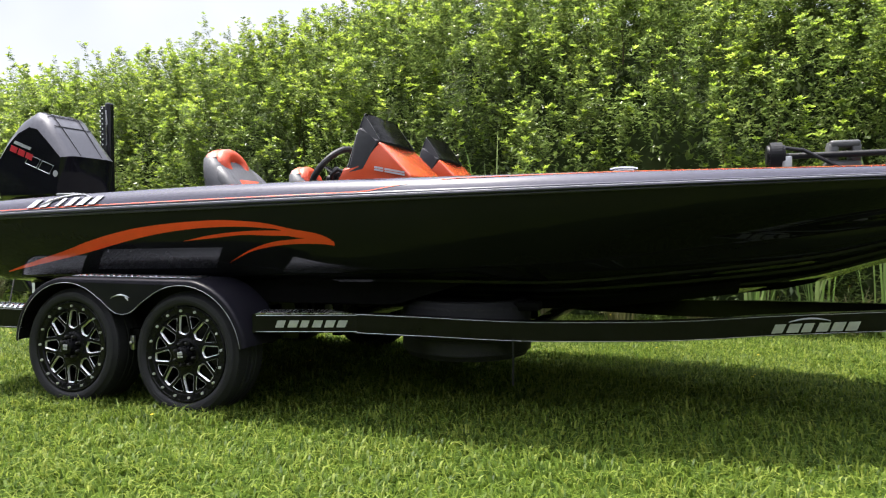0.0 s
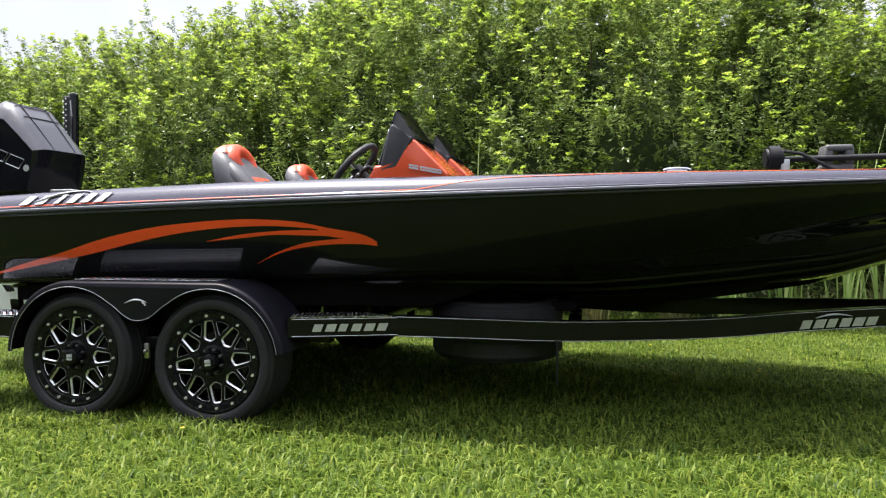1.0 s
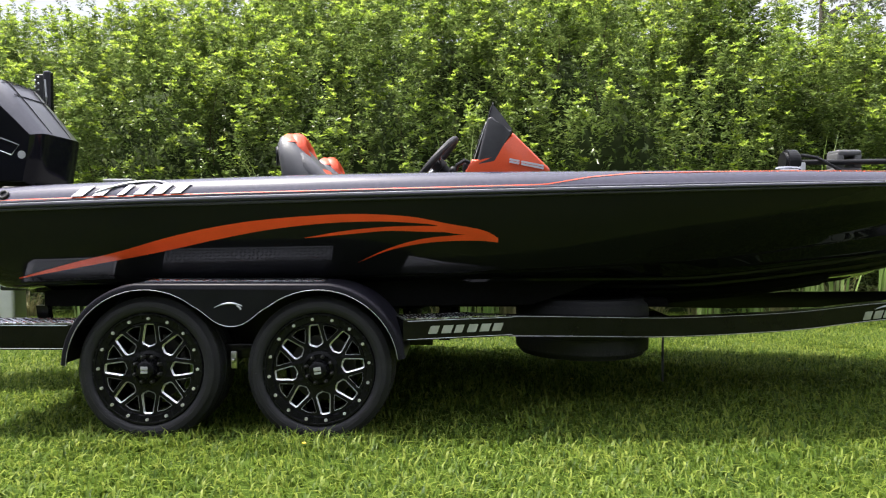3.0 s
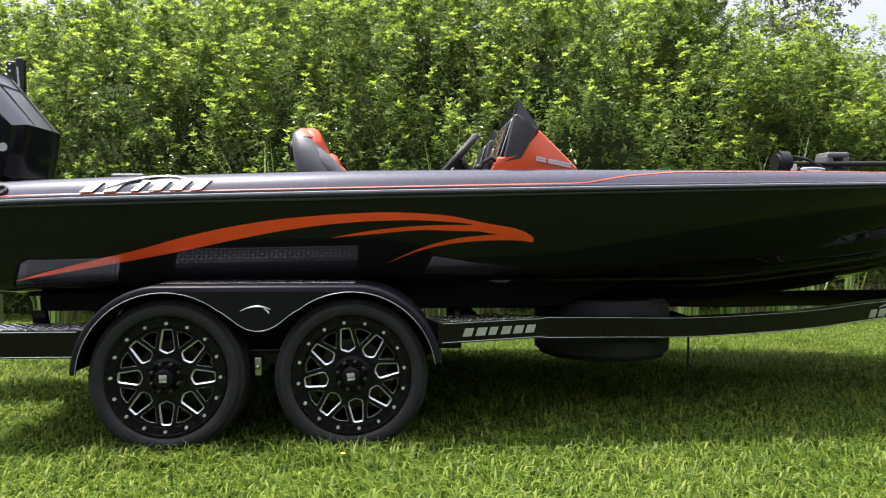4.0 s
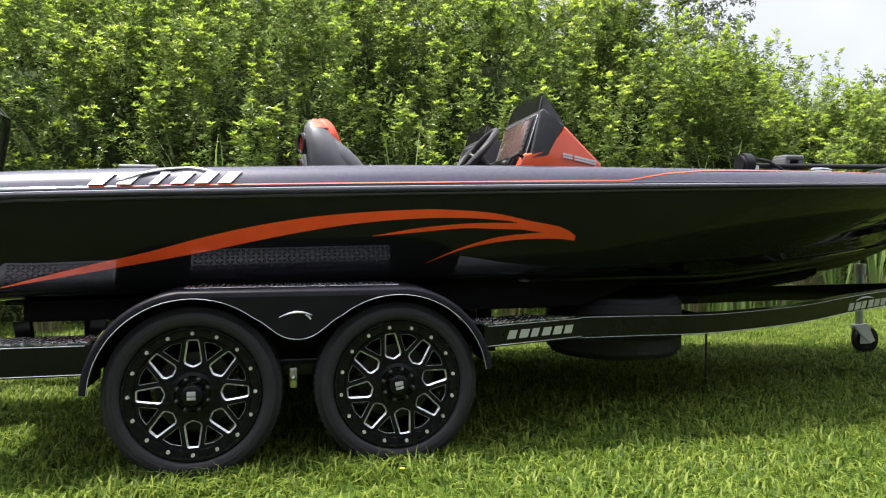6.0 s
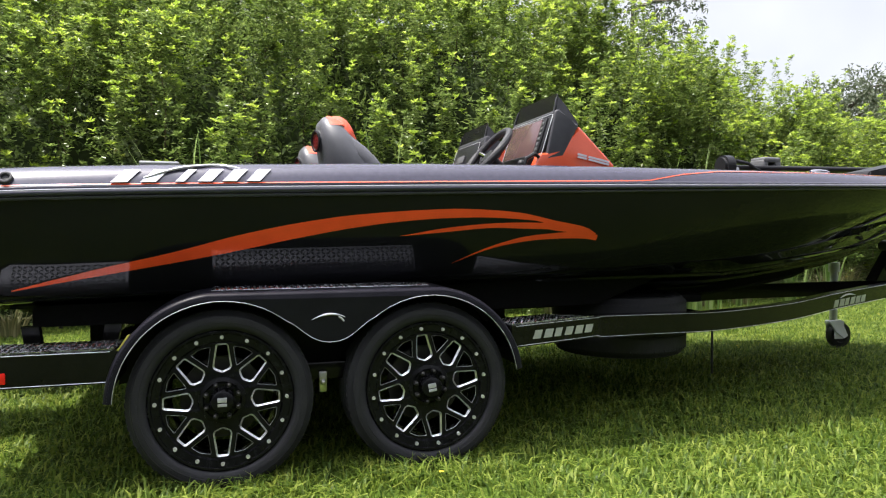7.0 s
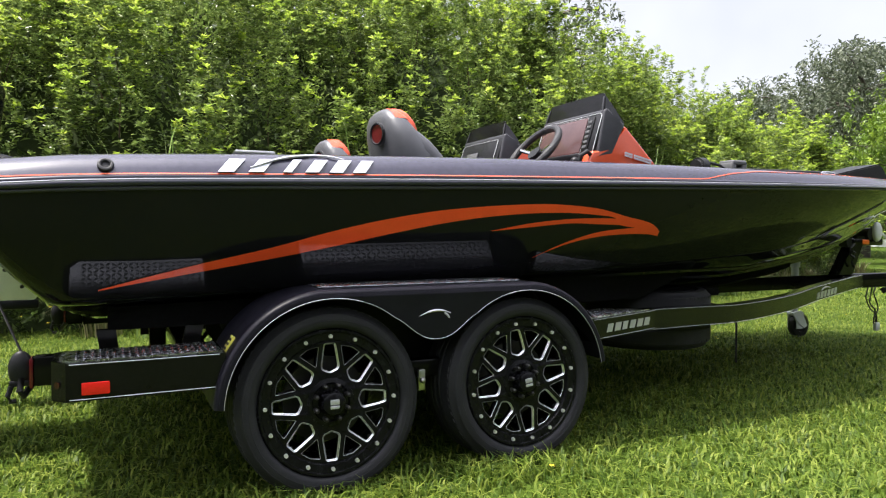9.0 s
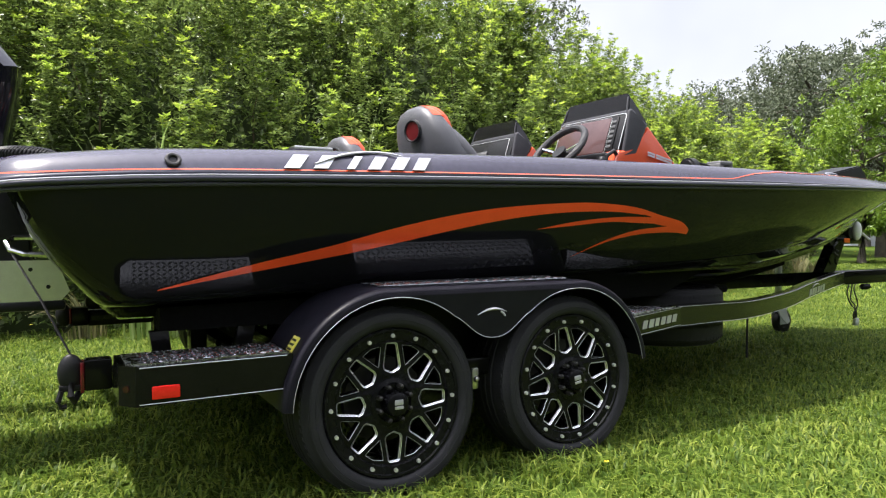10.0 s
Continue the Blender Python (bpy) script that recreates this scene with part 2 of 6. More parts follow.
def box(bm, x0, x1, y0, y1, z0, z1, bevel=0.0, seg=2, m=None):
    r = bmesh.ops.create_cube(bm, size=1, matrix=Matrix.Translation(((x0 + x1) / 2, (y0 + y1) / 2, (z0 + z1) / 2)) @ Matrix.Diagonal((x1 - x0, y1 - y0, z1 - z0, 1)))
    vs = r["verts"]
    if bevel:
        es = list({e for v in vs for e in v.link_edges})
        out = bmesh.ops.bevel(bm, geom=es, offset=bevel, segments=seg, affect="EDGES", profile=0.5)
        vs = list({v for f in out["faces"] for v in f.verts} | {v for v in vs if v.is_valid})
    if m:
        bmesh.ops.transform(bm, matrix=m, verts=vs)
    return bm


def cyl(bm, p, q, r, r2=None, seg=20, caps=True):
    p, q = Vector(p), Vector(q)
    d = q - p
    m = Matrix.Translation((p + q) / 2) @ d.to_track_quat("Z", "Y").to_matrix().to_4x4()
    bmesh.ops.create_cone(bm, cap_ends=caps, segments=seg, radius1=r, radius2=r if r2 is None else r2, depth=d.length, matrix=m)
    return bm


def ball(bm, c, r, sx=1, sy=1, sz=1, seg=18):
    bmesh.ops.create_uvsphere(bm, u_segments=seg, v_segments=seg // 2 + 2, radius=r, matrix=Matrix.Translation(c) @ Matrix.Diagonal((sx, sy, sz, 1)))
    return bm


def tube(bm, pts, r, seg=8, closed=False, flat=1.0):
    """Sweeps a round or flattened section along points."""
    pts = [Vector(p) for p in pts]
    rings, up = [], Vector((0, 0, 1))
    for i, p in enumerate(pts):
        a, b = (pts[i - 1], pts[(i + 1) % len(pts)]) if closed else (pts[max(i - 1, 0)], pts[min(i + 1, len(pts) - 1)])
        t = (b - a).normalized()
        s = t.cross(up)
        if s.length < 1e-3:
            s = t.cross(Vector((1, 0, 0)))
        s.normalize()
        n = s.cross(t)
        rr = r(i / (len(pts) - 1)) if callable(r) else r
        rings.append([bm.verts.new(p + rr * (math.cos(k * math.tau / seg) * s + flat * math.sin(k * math.tau / seg) * n)) for k in range(seg)])
    last = len(rings) if closed else len(rings) - 1
    for i in range(last):
        u, v = rings[i], rings[(i + 1) % len(rings)]
        for k in range(seg):
            bm.faces.new((u[k], u[(k + 1) % seg], v[(k + 1) % seg], v[k]))
    if not closed:
        bm.faces.new(rings[0])
        bm.faces.new(rings[-1])
    return bm


def loft(bm, sections, closed=False, caps=False):
    """Skins a list of equal-length point rows; closed rows wrap round."""
    rows = [[bm.verts.new(p) for p in s] for s in sections]
    n = len(rows[0])
    for a, b in zip(rows, rows[1:]):
        for k in range(n if closed else n - 1):
            q = (a[k], a[(k + 1) % n], b[(k + 1) % n], b[k])
            if len({tuple(round(c, 6) for c in v.co) for v in q}) > 2:
                bm.faces.new(q)
    if caps:
        bm.faces.new(rows[0])
        bm.faces.new(rows[-1])
    return bm


def prism(bm, outline, to3, depth):
    """A flat outline with thickness; to3 maps (u, v, d) to a place."""
    a, b = [bm.verts.new(to3(u, v, 0)) for u, v in outline], [bm.verts.new(to3(u, v, depth)) for u, v in outline]
    bm.faces.new(a)
    bm.faces.new(b[::-1])
    for k in range(len(a)):
        j = (k + 1) % len(a)
        bm.faces.new((a[k], b[k], b[j], a[j]))
    return bm


def cut_sheet(loops, thick, bevel=0.0):
    """A flat sheet in x and y whose inner loops are holes, as a bmesh."""
    cu = bpy.data.curves.new("sheet", "CURVE")
    cu.dimensions, cu.fill_mode, cu.extrude, cu.bevel_depth, cu.bevel_resolution = "2D", "BOTH", thick / 2, bevel, 1
    for lp in loops:
        sp = cu.splines.new("POLY")
        sp.points.add(len(lp) - 1)
        for p, (u, v) in zip(sp.points, lp):
            p.co = (u, v, 0, 1)
        sp.use_cyclic_u = True
    ob = bpy.data.objects.new("sheet", cu)
    scene.collection.objects.link(ob)
    me = bpy.data.meshes.new_from_object(ob.evaluated_get(bpy.context.evaluated_depsgraph_get()))
    bpy.data.objects.remove(ob)
    bm = bmesh.new()
    bm.from_mesh(me)
    bpy.data.meshes.remove(me)
    bmesh.ops.remove_doubles(bm, verts=bm.verts, dist=1e-5)
    return bm


def lerp(table, x):
    return float(np.interp(x, [a for a, _ in table], [b for _, b in table]))


def smooth_at(table, x):
    """Smooth curve through a few pairs."""
    xs, ys = [a for a, _ in table], [b for _, b in table]
    if x <= xs[0]:
        return ys[0]
    if x >= xs[-1]:
        return ys[-1]
    i = max(k for k in range(len(xs) - 1) if xs[k] <= x)
    sl = [(ys[min(k + 1, len(xs) - 1)] - ys[max(k - 1, 0)]) / (xs[min(k + 1, len(xs) - 1)] - xs[max(k - 1, 0)]) for k in (i, i + 1)]
    h = xs[i + 1] - xs[i]
    t = (x - xs[i]) / h
    return (2 * t**3 - 3 * t * t + 1) * ys[i] + (t**3 - 2 * t * t + t) * h * sl[0] + (3 * t * t - 2 * t**3) * ys[i + 1] + (t**3 - t * t) * h * sl[1]


def blades(name, base, lean, length, width, mat, label, category, droop=0.35, fold=True):
    """Many tapering grass blades as one mesh: base places, leaning ways, lengths, widths (arrays)."""
    n = len(base)
    side = np.stack([-lean[:, 1], lean[:, 0], np.zeros(n)], 1)
    nrm = np.linalg.norm(side, axis=1, keepdims=True)
    ang = np.random.rand(n) * math.tau
    side = np.where(nrm > 1e-4, side / np.maximum(nrm, 1e-4), np.stack([np.cos(ang), np.sin(ang), 0 * ang], 1))
    up = np.array([0, 0, 1.0])
    w = (width / 2)[:, None]
    h = length[:, None]
    mid = base + h * (0.55 * up + 0.45 * 0.55 * lean)
    tip = base + h * ((1 - droop * np.linalg.norm(lean, axis=1, keepdims=True)) * up + lean)
    v = np.stack([base - side * w, base + side * w, mid + side * w * 0.8, mid - side * w * 0.8, tip], 1).reshape(-1, 3)
    k = (np.arange(n) * 5)[:, None]
    quads, tris = k + np.array([0, 1, 2, 3]), k + np.array([3, 2, 4])
    return raw_mesh(name, v, quads, tris, mat, label, category)


def raw_mesh(name, verts, quads, tris, mat, label, category):
    me = bpy.data.meshes.new(name)
    nq, nt = len(quads), len(tris)
    me.vertices.add(len(verts))
    me.vertices.foreach_set("co", np.asarray(verts, dtype=np.float32).ravel())
    me.loops.add(nq * 4 + nt * 3)
    me.loops.foreach_set("vertex_index", np.concatenate([np.asarray(quads).ravel(), np.asarray(tris).ravel()]).astype(np.int32))
    me.polygons.add(nq + nt)
    starts = np.concatenate([np.arange(nq) * 4, nq * 4 + np.arange(nt) * 3]).astype(np.int32)
    me.polygons.foreach_set("loop_start", starts)
    me.update(calc_edges=True)
    me.validate()
    me.materials.append(mat)
    return tagged(new(name, me), label, category, "", "stuff")


def leaf_cloud(points, ways, size, aspect=0.4, fold=0.25, spread=0.35):
    """Folded four-cornered leaves: base places, pointing ways, lengths."""
    n = len(points)
    ways = ways / np.maximum(np.linalg.norm(ways, axis=1, keepdims=True), 1e-6)
    r = np.random.randn(n, 3) * spread + np.array([0, 0, 1.0])
    side = np.cross(ways, r)
    side /= np.maximum(np.linalg.norm(side, axis=1, keepdims=True), 1e-6)
    nor = np.cross(side, ways)
    flip = np.sign(nor[:, 2:3]) + (nor[:, 2:3] == 0)
    nor *= flip
    s = size[:, None]
    a = points
    b = points + ways * s * 0.5 + side * s * aspect * 0.5 + nor * s * fold * 0.3
    d = points + ways * s * 0.5 - side * s * aspect * 0.5 + nor * s * fold * 0.3
    c = points + ways * s - nor * s * 0.12
    return np.stack([a, b, c, d], 1).reshape(-1, 3)


def leaf_mesh(name, verts, mat, label, category):
    n = len(verts) // 4
    k = (np.arange(n) * 4)[:, None]
    return raw_mesh(name, verts, np.zeros((0, 4), int), np.concatenate([k + np.array([0, 1, 2]), k + np.array([0, 2, 3])]), mat, label, category)


# ---- ground, hedge and trees ----
def ground():
    bm = bmesh.new()
    xs = [-400, -120, -40, -16, -8, -4, -2, 0, 2, 4, 8, 16, 30, 60, 150, 400]
    ys = [-400, -120, -40, -12, -5, -3, -2, -1, 0, 1, 2, 3, 4, 6, 9, 16, 40, 120, 400]
    loft(bm, [[(x, y, -0.02 + (0.012 * noise.noise((x * 0.7, y * 0.7, 0)) if abs(x) < 20 and abs(y) < 20 else 0)) for x in xs] for y in ys])
    return solo("ground", bm, SOIL, "mown green lawn ground, sunlit, reaching the far trees", "lawn", "structure")


def lawn(name, x0, x1, y0, y1, per_m2, h, w, label, keep=None):
    n = int((x1 - x0) * (y1 - y0) * per_m2)
    x, y = x0 + np.random.rand(n) * (x1 - x0), y0 + np.random.rand(n) * (y1 - y0)
    if keep is not None:
        k = keep(x, y)
        x, y = x[k], y[k]
        n = len(x)
    tuft = np.sin(x * 5.1 + np.sin(y * 4.3) * 1.7) * np.sin(y * 6.2 + np.sin(x * 3.7)) * 0.5 + 0.5
    a = np.random.rand(n) * math.tau
    m = 0.25 + 0.75 * np.random.rand(n)
    m = m * (0.5 + 0.9 * np.random.rand(n))
    drift = np.stack([np.sin(x * 3.3 + 2 * np.sin(y * 2.1)), np.cos(y * 3.9 + 2 * np.sin(x * 1.7)), 0 * a], 1)
    lean = np.stack([np.cos(a) * m * 1.7, np.sin(a) * m * 1.7, 0 * a], 1) + 0.25 * drift
    length = h * (0.5 + 0.5 * np.random.rand(n) + 0.35 * tuft + 0.4 * (np.random.rand(n) > 0.985))
    return blades(name, np.stack([x, y, np.full(n, -0.025)], 1), lean, length, w * (0.6 + 0.8 * np.random.rand(n)), BLADE, label, "grass")


HEDGE_FACE = [(0, 0.0), (1.8, 0.3), (2.9, 1.2), (3.45, 2.3), (4.15, 3.6), (4.4, 5.0)]
HEDGE_CREST = [(-14, 0.9), (-10.8, 0.84), (-7, 0.88), (-5, 0.92), (-3.2, 0.99), (-1.7, 1.08), (1, 1.1), (4.0, 1.1), (5.2, 1.0), (6.2, 0.92), (7.2, 0.87), (8.6, 0.84), (10.5, 0.8), (14, 0.76)]
HEDGE_DEPTH = [(-15, 1.0), (3.4, 1.0), (4.6, 0.82), (5.8, 0.66), (9, 0.64), (14, 0.62)]


def hedge_base(x):
    return 4.45 + np.maximum(x - 4, 0) * 0.29


def hedge_point(x, s):
    """A place on the hedge's sloping face; s runs from foot to crest, 0 to 1."""
    s = s * np.interp(x, [p[0] for p in HEDGE_DEPTH], [p[1] for p in HEDGE_DEPTH])
    zs = np.interp(s, np.linspace(0, 1, 6), [p[0] for p in HEDGE_FACE])
    off = np.interp(s, np.linspace(0, 1, 6), [p[1] for p in HEDGE_FACE])
    crest = np.interp(x, [p[0] for p in HEDGE_CREST], [p[1] for p in HEDGE_CREST])
    lump = 0.3 * np.sin(x * 2.1 + 3 * np.sin(s * 5)) + 0.26 * np.sin(x * 4.7 + s * 9 + 2 * np.sin(x * 1.3)) + 0.17 * np.sin(x * 9.1 - s * 21)
    return np.stack([x, hedge_base(x) + off - lump * (0.4 + 0.6 * s), zs * crest + 0.12 * lump], -1)


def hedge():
    # inner mass: a sheet whose dark colour stands for shade among the leaves
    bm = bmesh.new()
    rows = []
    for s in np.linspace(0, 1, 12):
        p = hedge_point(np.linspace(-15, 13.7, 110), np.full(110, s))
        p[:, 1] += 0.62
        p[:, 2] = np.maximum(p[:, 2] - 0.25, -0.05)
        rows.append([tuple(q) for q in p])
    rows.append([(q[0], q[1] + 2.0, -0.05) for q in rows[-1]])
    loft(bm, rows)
    core = solo("hedge_interior", bm, LEAF_SHADE, "dark sheet inside the tall hedge, coloured as shade", "hedge", "stuff")
    # upright plumes of leafy shoots, finer where the camera passes, coarser further off
    for x0, x1, n, arms, k, leaf in ((-9.5, 10.5, 1850, 13, 26, 0.88), (-15, -9.5, 240, 10, 20, 1.5), (10.5, 13.6, 190, 12, 20, 1.35)):
        x = x0 + np.random.rand(n) * (x1 - x0)
        s = 0.01 + 0.99 * np.random.rand(n) ** 0.85
        # plumes gather into rounded heads with dark gaps between them
        hx, hs = x[: n // 7], s[: n // 7]
        near = np.argmin((x[:, None] - hx[None]) ** 2 + (4.5 * (s[:, None] - hs[None])) ** 2, axis=1)
        away = np.hypot(x - hx[near], 4.5 * (s - hs[near]))
        foot = hedge_point(x, s)
        foot[:, 1] += np.clip(away, 0, 0.6) * 0.95 - 0.26 + 0.12 * np.random.randn(n)
        tall = 0.4 + 0.65 * np.random.rand(n) ** 1.5 + 0.35 * (np.random.rand(n) > 0.75) * (s > 0.85)
        foot[:, 2] -= 0.25
        stem = np.stack([0.14 * np.random.randn(n), -0.22 + 0.14 * np.random.randn(n), np.ones(n)], 1)
        u = np.concatenate([[1.0, 0.97], np.linspace(0.9, 0.02, arms - 2)])[None] + 0.05 * np.random.randn(n, arms)
        az = -math.pi / 2 + np.random.randn(n, arms) * 1.25
        reach = (0.06 + 0.2 * np.clip(1 - u, 0, 1) ** 0.6 + 0.1 * np.random.rand(n, arms)) * (0.7 + 0.3 * leaf)
        root = foot[:, None] + stem[:, None] * (tall[:, None] * u)[..., None]
        way = np.stack([np.cos(az), np.sin(az), 0.75 + 0.5 * np.random.rand(n, arms)], -1)
        way[:, 0] = np.stack([0.1 * np.random.randn(n), -0.1 + 0.1 * np.random.randn(n), np.ones(n)], 1)
        way /= np.linalg.norm(way, axis=2, keepdims=True)
        if x0 == -9.5:
            base, lead = foot, stem * tall[:, None]
        root, way, reach = root.reshape(-1, 3), way.reshape(-1, 3), reach.reshape(-1)
        m = len(root)
        t = np.concatenate([np.linspace(-0.2, 0.88, k - 9), np.full(9, 1.0)])
        p = root[:, None] + way[:, None] * (reach[:, None] * t)[..., None]
        ang = (np.arange(k) * 2.4)[None] + np.random.rand(m)[:, None] * 6
        tilt = np.where(t >= 1, 0.42, 0.12)[None] + 0.4 * np.random.rand(m, k)
        out = np.stack([np.cos(ang), np.sin(ang), np.zeros_like(ang)], -1)
        ways = out * np.sqrt(np.maximum(1 - tilt**2, 0.05))[..., None] + (way[:, None] * 0.5 + np.array([0, 0, 0.5])) * tilt[..., None]
        ways += np.random.randn(*ways.shape) * 0.16
        size = (0.044 + 0.034 * np.random.rand(m, k)) * np.where(t >= 1, 1.05, 0.95)[None] * leaf
        high = np.clip((u.reshape(-1) - 0.35) * 1.7, 0.1, 0.95) * np.repeat(0.55 + 0.6 * np.random.rand(n), arms)
        young = np.broadcast_to(t >= 0.75, (m, k)) & (np.random.rand(m) < high)[:, None]
        for part_name, pick, mat, label in (("hedge_tips", young, LEAF, "bright yellow-green new leaves on the tall hedge"), ("hedge_leaves", ~young, LEAF_OLD, "dense tall hedge of glossy mature green leaves")):
            leaf_mesh(part_name, leaf_cloud(p[pick], ways[pick], size[pick]), mat, label, "hedge")
    # older leaves filling in behind
    n = 80000
    x = -12 + np.random.rand(n) * 25.6
    q = hedge_point(x, np.random.rand(n))
    q[:, 1] += 0.2 + 0.35 * np.random.rand(n)
    leaf_mesh("hedge_leaves", leaf_cloud(q, np.random.randn(n, 3) + np.array([0, -0.7, 0.1]), 0.06 + 0.06 * np.random.rand(n)), LEAF_OLD, "dense tall hedge of glossy mature green leaves", "hedge")
    # bare twigs
    bm = bmesh.new()
    for i in range(260):
        q = Vector(base[i * 5])
        d = Vector(lead[i * 5])
        tube(bm, [q - d * 0.3, q + d * 0.2, q + d * 0.6 + Vector((random.uniform(-0.1, 0.1), -0.05, 0))], lambda u: 0.009 - 0.006 * u, 4)
    solo("hedge_twigs", bm, TWIG, "thin brown twigs among the hedge leaves", "twigs", "stuff")


def cane_clump(x, y, n, h, mat=None, label="arching pale cane grass clump before the hedge", name="cane_grass"):
    a = np.random.rand(n) * math.tau
    r = np.random.rand(n) * 0.18
    k = 7
    t = np.linspace(0, 1, k)
    ln = h * ((0.5 if mat else 0.65) + (0.5 if mat else 0.35) * np.random.rand(n))
    bend = (0.25 if mat else 0.12) + (0.6 if mat else 0.5) * np.random.rand(n) ** 1.5
    c, s = np.cos(a), np.sin(a)
    rad = r[:, None] + ln[:, None] * bend[:, None] * t[None] ** 2
    zz = ln[:, None] * (t[None] - bend[:, None] * 0.75 * t[None] ** 3)
    mid = np.stack([x + c[:, None] * rad, y + s[:, None] * rad * 0.6, np.maximum(zz, 0.0)], -1)
    wd = ((0.003 if mat else 0.009) + 0.007 * np.random.rand(n))[:, None] * (1 - t[None] ** 2 * 0.95)
    side = np.stack([-s, c, 0 * s], -1)[:, None]
    v = np.stack([mid - side * wd[..., None], mid + side * wd[..., None]], 2).reshape(-1, 3)
    b = (np.arange(n) * 2 * k)[:, None, None] + (np.arange(k - 1) * 2)[None, :, None] + np.array([0, 1, 3, 2])
    return raw_mesh(name, v, b.reshape(-1, 4), np.zeros((0, 3), int), mat or CANE, label, "grass")


def tree(x, y, h, spread, mat, label, leaves=9000, leaf=0.22, seed=0, low=0.16):
    rnd = random.Random(seed)
    t = thing("tree", (x, y, 0), label, "tree")
    bm = bmesh.new()
    top = Vector((x + rnd.uniform(-0.4, 0.4), y, h * 0.85))
    tube(bm, [(x, y, -0.05), (x + 0.1, y, h * 0.3), ((x + top.x) / 2, y, h * 0.6), top], lambda u: 0.028 * h * (1 - 0.85 * u), 9)
    tips = []
    for i in range(22):
        u = rnd.uniform(low, 0.88)
        a = i * 2.4 + rnd.random()
        o = Vector((x, y, h * u))
        ln = spread * rnd.uniform(0.55, 1.0) * (1.1 - abs(u - 0.5) * 0.8)
        e = o + Vector((math.cos(a) * ln, math.sin(a) * ln, rnd.uniform(0.1, 0.45) * ln))
        tube(bm, [o, (o + e) / 2 + Vector((0, 0, 0.08 * ln)), e], lambda v: 0.009 * h * (1 - 0.8 * v), 5)
        tips += [(o + (e - o) * w, ln) for w in (0.55, 0.8, 1.0)]
    tips.append((top, spread * 0.6))
    part("trunk", bm, BARK, t)
    rs = np.random.RandomState(seed)
    pts = []
    for c, ln in tips:
        m = leaves // len(tips)
        heart = rs.randn(8, 3) * np.array([0.27, 0.27, 0.2]) * ln + np.array(c)
        q = heart[rs.randint(0, 8, m)] + rs.randn(m, 3) * np.array([0.06, 0.06, 0.042]) * ln
        pts.append(q)
    p = np.concatenate(pts)
    ob = leaf_mesh("crown", leaf_cloud(p - np.array([x, y, 0]), rs.randn(len(p), 3) + np.array([0, 0, -0.2]), leaf * (0.6 + 0.8 * rs.rand(len(p))), spread=1.0), mat, "", "")
    for key in ("label", "category"):
        if key in ob:
            del ob[key]
    ob["kind"] = "stuff"
    ob.parent = t
    return t


ground()


# ---- boat ----
YC = 1.23
CHINE = [(-2, 0.665), (-0.8, 0.69), (0.3, 0.72), (1.2, 0.755), (1.83, 0.785), (2.2, 0.825), (3.35, 0.975), (3.9, 1.06), (4.25, 1.135), (4.4, 1.18)]
KEEL = [(-2, 0.49), (1.0, 0.49), (1.8, 0.5), (2.15, 0.52), (2.5, 0.553), (2.9, 0.602), (3.1, 0.64), (3.4, 0.74), (3.65, 0.82), (3.93, 0.95), (4.2, 1.04), (4.34, 1.1), (4.4, 1.17)]
CAP_H = [(-2, 0.72), (-1.85, 0.85), (-1.6, 0.95), (-1.0, 1.02), (0, 1.06), (0.65, 1.0), (1.9, 0.79), (2.9, 0.6), (4.4, 0.45)]
CAP = [(-0.010, 0.0), (-0.014, 0.012), (-0.006, 0.030), (0.004, 0.036), (0.014, 0.055), (0.028, 0.075), (0.05, 0.095), (0.085, 0.108), (0.14, 0.115), (0.26, 0.117)]
RAIL = [(0.004, -0.015), (-0.004, -0.014), (-0.008, -0.010), (-0.008, -0.005), (-0.001, -0.002), (-0.006, -0.0005), (-0.012, 0.003), (-0.015, 0.008), (-0.014, 0.014), (-0.009, 0.020), (-0.002, 0.0215), (-0.004, 0.025), (-0.003, 0.031), (0.004, 0.036)]
STERN = [(0.45, -1.50), (0.665, -1.68), (0.77, -1.774), (0.87, -1.842), (1.0, -1.90), (1.2, -1.93)]


def rail(x):
    u = min(max((x - 0.006) / 4.394, 0), 1)
    return 0.04 + (YC - 0.04) * u**3.6, 1.072 + 0.0242 * x - 0.0013 * x * x + 0.0008 * x**3 - 0.045 * max(-1.3 - x, 0) ** 2


def chine(x):
    y, z = rail(x)
    zc = smooth_at(CHINE, x)
    return min(y + lerp([(-2, 0.53), (1.0, 0.53), (2.2, 0.95), (3.2, 1.45), (4.5, 1.35)], x) * (z - zc), YC - 0.004), zc


def hull_y(x, z):
    y, zr = rail(x)
    yc, zc = chine(x)
    t = (zr - z) / (zr - zc)
    return y + (yc - y) * (0.42 * t + 0.58 * t * t)


